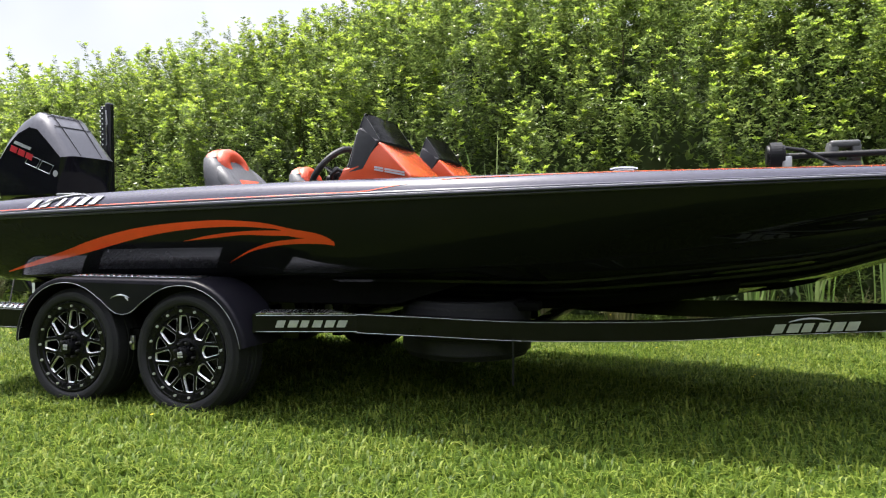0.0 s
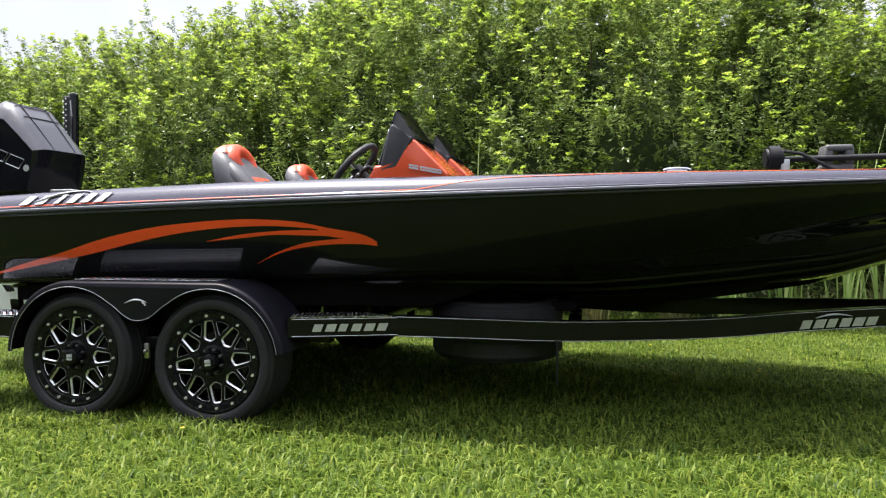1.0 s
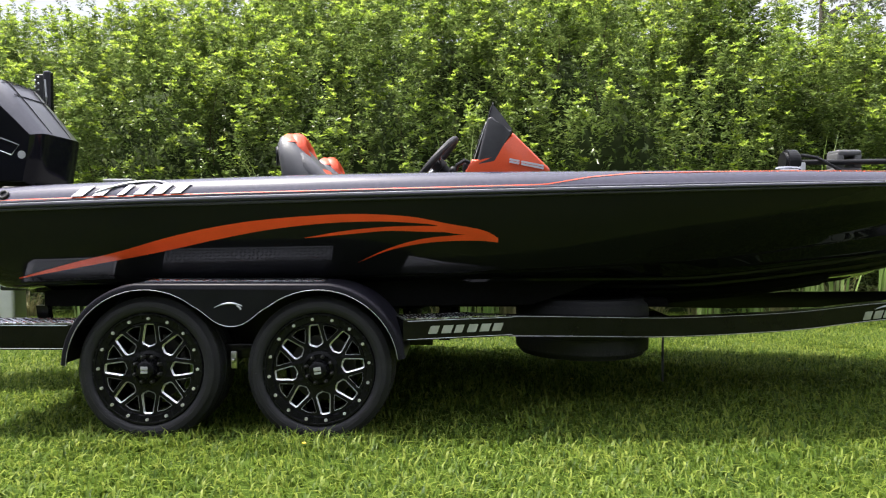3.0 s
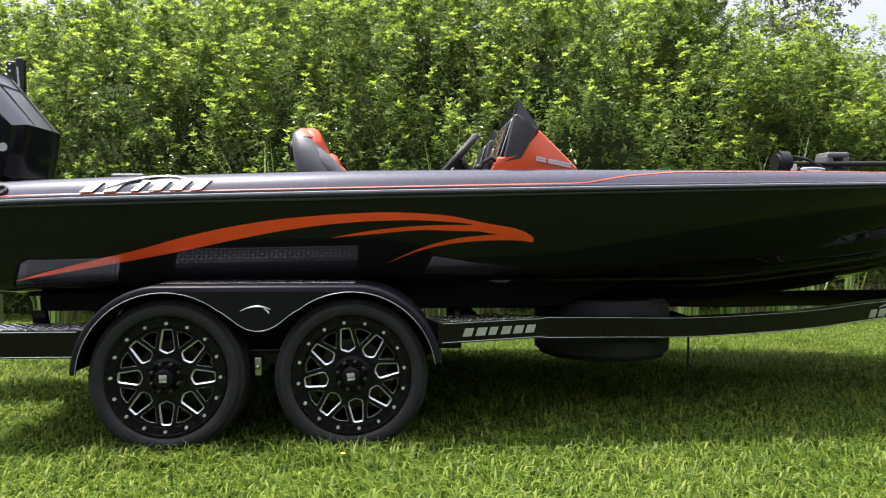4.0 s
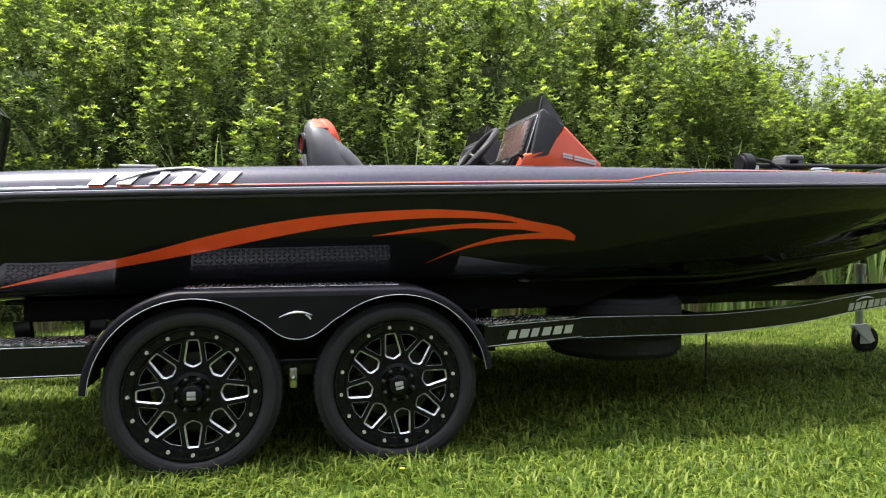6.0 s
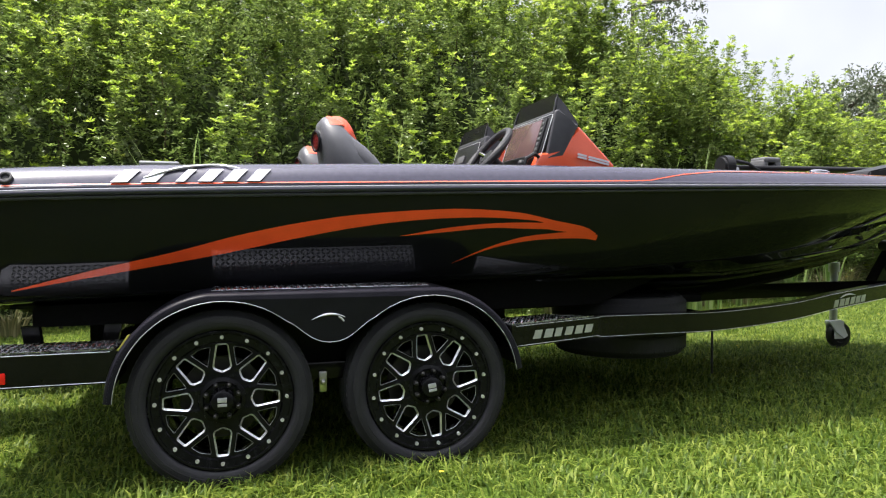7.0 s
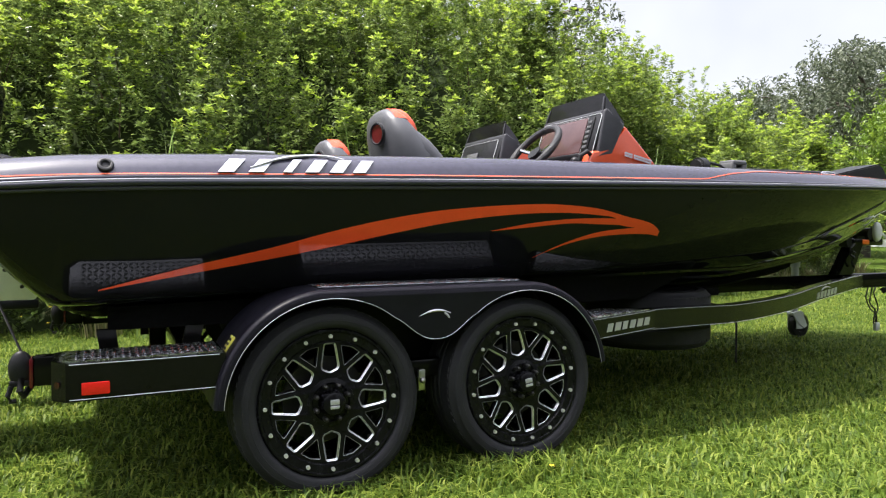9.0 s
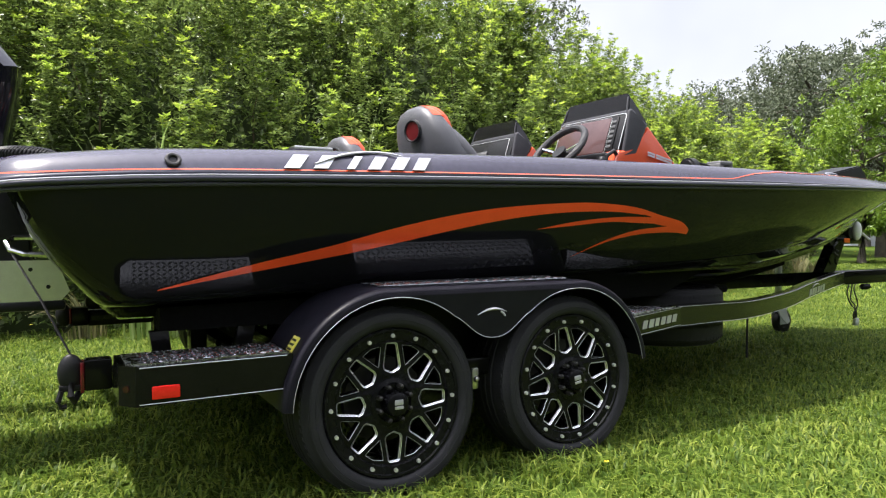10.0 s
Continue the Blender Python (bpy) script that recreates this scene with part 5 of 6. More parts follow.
# ---- boat fittings ----
def helm_console(far, label):
    ob = thing("console", (0.9, (2 * YC - 0.74) if far else 0.74, 0.8), label, "console", "console pair")
    m = MIRROR if far else Matrix()

    def go(name, bm, mat, label="", parent=None, smooth=35):
        bmesh.ops.transform(bm, matrix=m, verts=bm.verts)
        return part(name, bm, mat, parent or ob, label, smooth)

    def wall(prof, y0, y1, lean=0.0):
        bm = bmesh.new()
        prism(bm, prof, lambda u, v, d: (u, y0 + lean * max(v - 1.2, 0) + (y1 - y0 - 2 * lean * max(v - 1.2, 0)) * d, v), 1.0)
        bmesh.ops.bevel(bm, geom=bm.edges[:], offset=0.012, segments=3, affect="EDGES", profile=0.6)
        return bm

    go("shell", wall([(0.66, 0.80), (0.66, 1.225), (0.695, 1.292), (0.80, 1.287), (0.905, 1.43), (1.095, 1.24), (1.13, 0.80)], 0.45, 1.03, 0.08), ORANGE_GEL, "orange metalflake shell")
    go("dash", wall([(0.715, 1.25), (0.776, 1.503), (0.80, 1.512), (0.85, 1.455), (0.905, 1.437), (0.815, 1.275)], 0.452, 1.028, 0.06), DASH_GREY, "charcoal dash housing")
    # smoked windscreen hood: rear sheet, raked front sheet and two side wings
    tall = 0.116
    sheet = rounded([(-0.262, 0.0), (-0.238, tall - 0.012), (0.238, tall - 0.012), (0.262, 0.0)], 0.03, 5)
    bm = prism(bmesh.new(), sheet, lambda u, v, d: (0.778 + 0.26 * v + 0.005 * d, 0.74 + u, 1.492 + v), 1.0)
    go("windscreen_hood", bm, SMOKED_SHEET, "smoked rear sheet of the windscreen")
    bm = bmesh.new()
    rws = []
    for q in np.linspace(0, 1, 7):
        half = 0.252 - 0.016 * q
        rws.append([(0.902 - 0.094 * q + 0.035 * (1 - abs(c) ** 2) * (1 - 0.8 * q), 0.74 + half * c, 1.434 + 0.16 * q - 0.016 * q * abs(c) ** 5) for c in np.linspace(-1, 1, 11)])
    loft(bm, rws)
    bmesh.ops.solidify(bm, geom=bm.faces[:], thickness=0.004)
    go("windscreen", bm, SMOKED_SHEET, "smoked see-through windscreen")
    for near in (True, False):
        def wing(u, v, d):
            yy = 0.476 + 0.2 * max(v - 1.46, 0) + 0.01 * d
            return (u, yy if near else 1.48 - yy, v)
        bm = prism(bmesh.new(), rounded([(0.768, 1.47), (0.788, 1.55), (0.80, 1.58), (0.813, 1.57), (0.848, 1.525), (0.908, 1.436), (0.85, 1.42)], 0.012, 3), wing, 1.0)
        go("side_wing", bm, DASH_GREY, "charcoal side wing")
    bm = bmesh.new()
    box(bm, 0.644, 0.657, 0.515, 1.03, 0.82, 1.235, 0.004)
    box(bm, 0.648, 0.72, 0.515, 1.0, 1.225, 1.285, 0.012, 3)
    go("dash_lower", bm, BLACK_PLASTIC, "black panel below the display")
    # display or glove box facing aft
    ax, up = Vector((0, 1, 0)), Vector((0.308, 0, 0.951))
    nrm = Vector((-0.951, 0, 0.308))
    o = Vector((0.724, 0.0, 1.275))

    def face(y0, y1, v0, v1, t, lift=0.004, bev=0.005):
        bm = bmesh.new()
        q = [[tuple(o + ax * y + up * v + nrm * lift) for y in (y0, y1)] for v in (v0, v1)]
        slab(bm, q, nrm * t)
        bmesh.ops.bevel(bm, geom=bm.edges[:], offset=bev, segments=2, affect="EDGES", profile=0.5)
        return bm

    go("bezel", face(0.475, 1.0, 0.0, 0.215, 0.012, 0.008, 0.006), BLACK_PLASTIC, "black bezel")
    if far:
        go("glove_box_lid", face(0.51, 0.96, 0.02, 0.19, 0.008, 0.02), BLACK_PLASTIC, "black glove box lid")
        trim = [o + nrm * 0.03 + ax * yv + up * vv for yv, vv in rounded([(0.5, 0.01), (0.97, 0.01), (0.97, 0.2), (0.5, 0.2)], 0.02)]
        go("lid_trim", tube(bmesh.new(), trim, 0.0018, 5, True), LIGHT_STEEL, "thin silver lid trim")
        go("lid_handle", face(0.6, 0.75, 0.08, 0.13, 0.012, 0.028), GREY_PLASTIC, "grey lid handle")
    else:
        go("display", face(0.585, 0.985, 0.012, 0.203, 0.006, 0.02), SCREEN, "large dark glossy fish-finder display")
        o2 = o + nrm * 0.021
        for r0, r1, v0, v1, rad in ((0.48, 0.997, 0.0, 0.216, 0.0019), (0.58, 0.99, 0.008, 0.207, 0.0012)):
            trim = [o2 + ax * yv + up * vv for yv, vv in rounded([(r0, v0), (r1, v0), (r1, v1), (r0, v1)], 0.022)]
            go("display_trim", tube(bmesh.new(), trim, rad, 5, True), LIGHT_STEEL, "thin silver display trim")
        go("keypad", face(0.525, 0.575, 0.012, 0.203, 0.008, 0.02), BLACK_PLASTIC, "black keypad strip")
        for k in range(6):
            go("key", face(0.535, 0.565, 0.03 + 0.027 * k, 0.045 + 0.027 * k, 0.003, 0.029, 0.002), GREY_PLASTIC)
    # name bars on the side
    for i, (a, b) in enumerate(((0.885, 0.935), (0.945, 1.06))):
        bm = bmesh.new()
        for s, off in ((0.0, 0.0), (0.013, 0.0)):
            p0, p1 = Vector((a, 0.4495, 1.272 - (a - 0.885) * 0.2 + s)), Vector((b, 0.4515, 1.272 - (b - 0.885) * 0.2 + s))
            slab(bm, ((tuple(p0), tuple(p1)), (tuple(p0 + Vector((0.004, 0.001, 0.009))), tuple(p1 + Vector((0.004, 0.001, 0.009))))), Vector((0, -0.004, 0)))
        go("name_bar", bm, SILVER_DECAL, "silver lettering bars")
    if not far:
        c = Vector((0.50, 0.70, 1.30))
        axis = Vector((-0.75, 0, 0.66))
        u, v = Vector((0, 1, 0)), Vector((0.66, 0, 0.75))
        ring = [c + 0.165 * (math.cos(a) * u + math.sin(a) * v) for a in np.linspace(0, math.tau, 40, endpoint=False)]
        sw = go("steering_wheel", tube(bmesh.new(), ring, 0.0185, 10, True), GRIP, "dark padded steering wheel")
        for k, a in enumerate((0.2, math.pi - 0.2, -math.pi / 2)):
            go("spoke", tube(bmesh.new(), [c + axis * -0.03, c + 0.16 * (math.cos(a) * u + math.sin(a) * v)], 0.011, 8), CHROME, "polished spoke" if k == 0 else "", sw)
        go("steering_hub", cyl(bmesh.new(), c - axis * 0.05, c - axis * 0.005, 0.04), BLACK_PLASTIC, "", sw)
        go("steering_column", cyl(bmesh.new(), c - axis * 0.05, c - axis * 0.28, 0.03), BLACK_PLASTIC, "", sw)
        bm = bmesh.new()
        tube(bm, [(0.60, 0.47, 1.20), (0.62, 0.465, 1.26), (0.66, 0.46, 1.285), (0.69, 0.47, 1.27)], 0.011, 8)
        ball(bm, (0.60, 0.48, 1.235), 0.022)
        go("hot_foot_lever", bm, BLACK_PLASTIC, "black shift lever")
    return ob


def boat_chair(y, label, low=0.0):
    s = thing("boat_chair", (-0.15, y, 0.8), label, "chair", "cockpit chairs")
    # padded backrest, rounded, leaning aft
    levels = [(0.90, 0.19, 0.225, -0.04), (1.10, 0.163, 0.225, -0.132), (1.23, 0.127, 0.22, -0.207), (1.32, 0.094, 0.205, -0.254), (1.39, 0.066, 0.175, -0.289), (1.43, 0.046, 0.13, -0.302), (1.452, 0.022, 0.07, -0.306)]

    def ring(z, d, w, x, grow=0.0):
        out = []
        for a in np.linspace(0, math.tau, 28, endpoint=False):
            c, t = math.cos(a), math.sin(a)
            out.append((x + (d + grow) * math.copysign(abs(c) ** 0.7, c), y + (w + grow) * math.copysign(abs(t) ** 0.65, t), z - low))
        return out

    part("backrest", loft(bmesh.new(), [ring(*v) for v in levels], closed=True, caps=True), GREY_VINYL, s, "grey vinyl backrest shell", 60)
    def front_of(z):
        d, w, x = (lerp([(v[0], v[k]) for v in levels], z) for k in (1, 2, 3))
        return x + d, w

    # orange ring-shaped headrest pad with a pressed hollow, and the pad below it
    mid = Vector((front_of(1.33)[0] - 0.066, y - 0.012, 1.345 - low))
    u, v = Vector((0, 1, 0)), Vector((-0.38, 0, 0.925))
    ringp = [mid + u * (0.092 * math.cos(a)) + v * (0.072 * math.sin(a)) for a in np.linspace(0, math.tau, 36, endpoint=False)]
    pad = part("headrest_pad", tube(bmesh.new(), ringp, 0.054, 14, True), ORANGE_SEAT, s, "orange vinyl ring-shaped headrest pad", 80)
    bm = bmesh.new()
    nrm = u.cross(v)
    ball(bm, (0, 0, 0), 1.0, seg=20)
    bmesh.ops.transform(bm, matrix=Matrix.Translation(mid + nrm * 0.006) @ Matrix((u, v, nrm)).transposed().to_4x4() @ Matrix.Diagonal((0.078, 0.062, 0.03, 1)), verts=bm.verts)
    part("pad_hollow", bm, ORANGE_SEAT, pad, "", 80)
    rows = []
    for z in np.linspace(0.98, 1.26, 10):
        fx, w = front_of(z)
        rows.append([(fx + 0.012 - 0.05 * abs(t) ** 4, y + t * w * 0.62, z - low) for t in np.linspace(-1, 1, 13)])
    part("front_pad", loft(bmesh.new(), rows), ORANGE_SEAT, s, "orange vinyl front pad", 60)
    # grey side bolsters standing proud of the pads
    for sy in (-1, 1):
        pts = []
        for z in np.linspace(0.95, 1.385, 12):
            fx, w = front_of(z)
            pts.append((fx - 0.07 - 0.25 * max(z - 1.33, 0), y + sy * (w * 0.74 - 0.35 * max(z - 1.3, 0)), z - low))
        part("side_bolster", tube(bmesh.new(), pts, lambda q: 0.056 - 0.03 * max(q - 0.7, 0) / 0.3, 14), GREY_VINYL, s, "grey vinyl side bolster", 70)
    # orange crown wrapping over the top
    crown = []
    for z, d, w, x in ((1.398, 0.066, 0.158, -0.289), (1.42, 0.054, 0.136, -0.297), (1.443, 0.034, 0.09, -0.303), (1.456, 0.014, 0.04, -0.306)):
        crown.append([(x + (d + 0.005) * math.copysign(abs(math.cos(a)) ** 0.7, math.cos(a)), y + (w + 0.005) * math.copysign(abs(math.sin(a)) ** 0.65, math.sin(a)), z + 0.004 - low) for a in np.linspace(-1.75, 1.75, 26)])
    part("crown_pad", loft(bmesh.new(), crown), ORANGE_SEAT, s, "orange vinyl crown", 60)
    bm = bmesh.new()
    box(bm, -0.1, 0.36, y - 0.23, y + 0.23, 0.93 - low, 1.05 - low, 0.04, 4)
    part("cushion", bm, GREY_VINYL, s, "grey vinyl cushion", 60)
    part("pedestal", box(bmesh.new(), -0.05, 0.3, y - 0.18, y + 0.18, 0.8, 0.93 - low, 0.01), BLACK_PLASTIC, s)
    # round vent in the back
    n = Vector((-0.96, -0.27, -0.05)).normalized()
    c = Vector((-0.361, y - 0.07, 1.335 - low))
    bm = bmesh.new()
    u = n.cross(Vector((0, 0, 1))).normalized()
    v = n.cross(u)
    tube(bm, [c + n * 0.004 + 0.047 * (math.cos(a) * u + math.sin(a) * v) for a in np.linspace(0, math.tau, 28, endpoint=False)], 0.0055, 6, True)
    part("speaker_cup", cyl(bmesh.new(), c - n * 0.055, c - n * 0.001, 0.052, seg=28), GREY_VINYL, s)
    part("speaker_ring", bm, BLACK_PLASTIC, s, "dark moulded ring")
    part("speaker_face", cyl(bmesh.new(), c - n * 0.05, c + n * 0.003, 0.045, seg=28), DARK_RED_LENS, s, "dark red round insert")
    return s


def outboard():
    raised = Matrix.Translation((-2.12, 0, 1.02)) @ Matrix.Rotation(radians(52), 4, "Y") @ Matrix.Translation((2.12, 0, -1.02))
    ob = thing("outboard_motor", (-2.25, YC, 0.3), "tall black and graphite outboard motor on the transom", "outboard motor")
    prof = [(-2.60, 1.20), (-2.66, 1.36), (-2.63, 1.50), (-2.50, 1.69), (-2.38, 1.81), (-2.24, 1.875), (-2.15, 1.845), (-2.02, 1.69), (-1.885, 1.52), (-1.90, 1.40), (-1.94, 1.20)]
    cx, cz = -2.22, 1.45
    secs = []
    for s in np.linspace(-1, 1, 17):
        q = abs(s)
        shrink = 1 - 0.06 * q**6 - (0.06 if q == 1 else 0)
        row = []
        for x, z in prof:
            zz = cz + (z - cz) * shrink
            xx = cx + (x - cx) * (shrink - 0.03 * q**4)
            if zz > 1.48:
                zz -= 0.10 * max(q - 0.7, 0) * (zz - 1.48) / 0.4 * 3.0
            row.append((xx, YC + 0.25 * s * (1 - 0.03 * 0), zz))
        secs.append(row)
    full = loft(bmesh.new(), secs, closed=True, caps=True)
    bmesh.ops.recalc_face_normals(full, faces=full.faces)
    for name, mat, want, label in (("cowling_top", COWL_GREY, True, "graphite grey cowling top"), ("cowling_side", COWL_BLACK, False, "gloss black cowling")):
        bm = full.copy()
        bad = [f for f in bm.faces if (f.normal.z > 0.3 and f.calc_center_median().z > 1.45) != want]
        bmesh.ops.delete(bm, geom=bad, context="FACES")
        part(name, bm, mat, ob, label, 35)
    full.free()
    # moulded seams across and along the cowling top
    top = [(-2.36, 1.825), (-2.24, 1.879), (-2.15, 1.849), (-2.02, 1.694), (-1.89, 1.526)]
    for sy in (-0.1, 0.1):
        part("cowling_seam", tube(bmesh.new(), [(x, YC + sy * (1.25 - 0.5 * (x + 2.36)), z) for x, z in top], 0.0035, 5), BLACK_PLASTIC, ob)
    for x, z in (top[2], (-2.075, 1.759)):
        part("cowling_seam", tube(bmesh.new(), [(x, YC + 0.17 * q, z + 0.001) for q in (-1, 0, 1)], 0.003, 5), BLACK_PLASTIC, ob)
    # bars and outline shapes for the side graphics
    for far in (False, True):
        y = YC - 0.2525
        def bar(name, x0, x1, z, h, mat, tilt=-0.42, lab=""):
            bm = bmesh.new()
            z2 = z + tilt * (x1 - x0)
            slab(bm, (((x0, y, z), (x1, y, z2)), ((x0 + 0.02, y, z + h), (x1 + 0.02, y, z2 + h))), Vector((0, -0.003, 0)))
            put(name, bm, mat, ob, far, lab)
        bar("small_name_bar", -2.40, -2.235, 1.63, 0.018, SILVER_DECAL, -0.36, "silver lettering bar")
        for k in range(3):
            bar("red_name_block", -2.44 + k * 0.078, -2.375 + k * 0.078, 1.575 - k * 0.03, 0.042, RED_DECAL, -0.38, "red lettering block")
        for k in range(2):
            x0 = -2.285 + k * 0.13
            z0 = 1.475 - k * 0.05
            bm = bmesh.new()
            lp = [(x0, z0), (x0 + 0.11, z0 - 0.042), (x0 + 0.155, z0 + 0.018), (x0 + 0.045, z0 + 0.06)]
            tube(bm, [(u, y, v) for u, v in lp], 0.0035, 5, True)
            put("outline_block", bm, SILVER_DECAL, ob, far, "silver outline block")
    bm = bmesh.new()
    cyl(bm, (-1.985, YC - 0.252, 1.385), (-1.985, YC - 0.225, 1.385), 0.024)
    part("round_badge", bm, SILVER_DECAL, ob, "round silver badge")
    bm = bmesh.new()
    loft(bm, [[(x, y, z) for x, y in ((-2.56, YC - 0.16), (-1.9, YC - 0.16), (-1.88, YC), (-1.9, YC + 0.16), (-2.56, YC + 0.16), (-2.6, YC))] for z in (1.02, 1.21)], closed=True, caps=True)
    part("lower_cowl", bm, BLACK_PLASTIC, ob, "matt black lower cowl")
    bm = bmesh.new()
    loft(bm, [[(x + o, y, z) for x, y in ((-2.42, YC - 0.03), (-2.3, YC - 0.075), (-2.12, YC - 0.06), (-2.06, YC), (-2.12, YC + 0.06), (-2.3, YC + 0.075), (-2.42, YC + 0.03))] for z, o in ((1.05, 0.05), (0.8, 0.09), (0.58, 0.15), (0.44, 0.15))], closed=True, caps=True)
    bmesh.ops.transform(bm, matrix=raised, verts=bm.verts)
    part("midsection", bm, COWL_BLACK, ob, "gloss black leg")
    bm = bmesh.new()
    box(bm, -2.36, -1.82, YC - 0.13, YC + 0.13, 0.575, 0.592, 0.005)
    bmesh.ops.transform(bm, matrix=raised, verts=bm.verts)
    part("anti_ventilation_plate", bm, COWL_BLACK, ob)
    bm = bmesh.new()
    tube(bm, [(-1.76, YC, 0.40), (-1.8, YC, 0.40), (-1.9, YC, 0.40), (-2.1, YC, 0.40), (-2.22, YC, 0.40)], lambda u: 0.02 + 0.045 * math.sin(math.pi * min(u + 0.15, 0.62)), 14)
    prism(bm, [(-2.15, 0.4), (-1.9, 0.4), (-2.05, 0.2), (-2.13, 0.2)], lambda u, v, d: (u, YC - 0.008 + d, v), 0.016)
    bmesh.ops.transform(bm, matrix=raised, verts=bm.verts)
    part("gearcase", bm, COWL_BLACK, ob)
    bm = bmesh.new()
    cyl(bm, (-2.22, YC, 0.40), (-2.38, YC, 0.40), 0.055, 0.05)
    for k in range(4):
        a = k * math.tau / 4 + 0.4
        rows = []
        for r, w in ((0.05, 0.05), (0.1, 0.085), (0.15, 0.085), (0.185, 0.04)):
            rows.append([(-2.3 + w * t * 0.7, YC + r * math.cos(a + t * w * 3.2), 0.40 + r * math.sin(a + t * w * 3.2)) for t in np.linspace(-1, 1, 7)])
        loft(bm, rows)
    bmesh.ops.transform(bm, matrix=raised, verts=bm.verts)
    part("propeller", bm, CHROME, ob, "polished stainless propeller")
    # pale lower bracket hanging below the cowl
    bm = bmesh.new()
    box(bm, -2.47, -2.17, YC - 0.07, YC + 0.07, 0.31, 0.76, 0.022, 3)
    lb = part("lower_bracket", bm, WHITE_PAINT, ob, "pale blue-white lower bracket", 40)
    part("bracket_plug", cyl(bmesh.new(), (-2.27, YC - 0.075, 0.40), (-2.27, YC - 0.066, 0.40), 0.012, seg=14), BLACK_PLASTIC, lb, "small black plug")
    bm = bmesh.new()
    box(bm, -2.12, -1.86, YC - 0.17, YC + 0.17, 0.72, 1.12, 0.012)
    part("jack_plate", bm, BLACK_PLASTIC, ob, "black transom jack plate")
    bm = bmesh.new()
    prism(bm, [(-2.16, 0.60), (-1.76, 0.60), (-1.725, 0.64), (-1.77, 0.765), (-2.16, 0.765)], lambda u, v, d: (u, YC - 0.19 + d, v), 0.02)
    sp = part("side_plate", bm, ALUMINIUM, ob, "bright aluminium side plate", 20)
    bm = bmesh.new()
    box(bm, -2.17, -1.74, YC - 0.2, YC - 0.16, 0.565, 0.605, 0.012)
    part("plate_edge", bm, BLACK_PLASTIC, sp, "black lower edge")
    for u, v in ((-1.86, 0.73), (-1.80, 0.66), (-1.98, 0.70)):
        part("plate_bolt", cyl(bmesh.new(), (u, YC - 0.197, v), (u, YC - 0.188, v), 0.008, seg=12), BLACK_PLASTIC, sp)
    bm = bmesh.new()
    pts = [(-2.05, YC - 0.05, 1.14), (-1.97, YC - 0.3, 1.155), (-1.90, YC - 0.52, 1.15), (-1.80, YC - 0.64, 1.135), (-1.74, YC - 0.68, 1.1)]
    fine = [tuple(smooth_at([(k, p[c]) for k, p in enumerate(pts)], t) for c in range(3)) for t in np.linspace(0, 4, 40)]
    tube(bm, fine, 0.024, 10)
    for i in range(0, 40):
        q = fine[i]
        d = Vector(fine[min(i + 1, 39)]) - Vector(fine[max(i - 1, 0)])
        s = d.cross(Vector((0, 0, 1))).normalized()
        n = s.cross(d.normalized())
        tube(bm, [Vector(q) + 0.0255 * (math.cos(a) * s + math.sin(a) * n) for a in np.linspace(0, math.tau, 12, endpoint=False)], 0.0035, 4, True)
    part("rigging_hose", bm, BLACK_PLASTIC, ob, "ribbed black rigging hose")
    return ob


def shallow_anchor():
    x, y = -2.42, 1.9
    ob = thing("shallow_water_anchor", (x, y, 0.8), "folded black shallow-water anchor arm standing behind the transom", "anchor")
    bm = bmesh.new()
    box(bm, x - 0.05, x + 0.022, y - 0.02, y + 0.02, 0.9, 2.075, 0.014, 3)
    part("outer_arm", bm, BLACK_PLASTIC, ob, "black hollow arm")
    bm = bmesh.new()
    box(bm, x + 0.015, x + 0.07, y - 0.035, y + 0.035, 0.95, 2.10, 0.022, 4)
    part("inner_arm", bm, COWL_BLACK, ob, "gloss black arm")
    bm = bmesh.new()
    for k in range(38):
        z = 1.2 + k * 0.023
        ball(bm, (x - 0.03 + 0.012 * (1 if k % 2 else -1), y - 0.021, z), 0.008, seg=8)
    part("chain", bm, LIGHT_STEEL, ob, "grey chain links along the arm")
    part("anchor_bracket", box(bmesh.new(), x - 0.03, -1.85, y - 0.06, y + 0.06, 0.82, 1.0, 0.01), BLACK_PLASTIC, ob)
    bm = bmesh.new()
    tube(bm, [(x + 0.04, y - 0.037, 2.03), (x + 0.05, y - 0.037, 1.9), (x + 0.04, y - 0.037, 1.72)], 0.006, 6)
    part("name_streak", bm, SILVER_DECAL, ob, "pale lettering streak")
    return ob


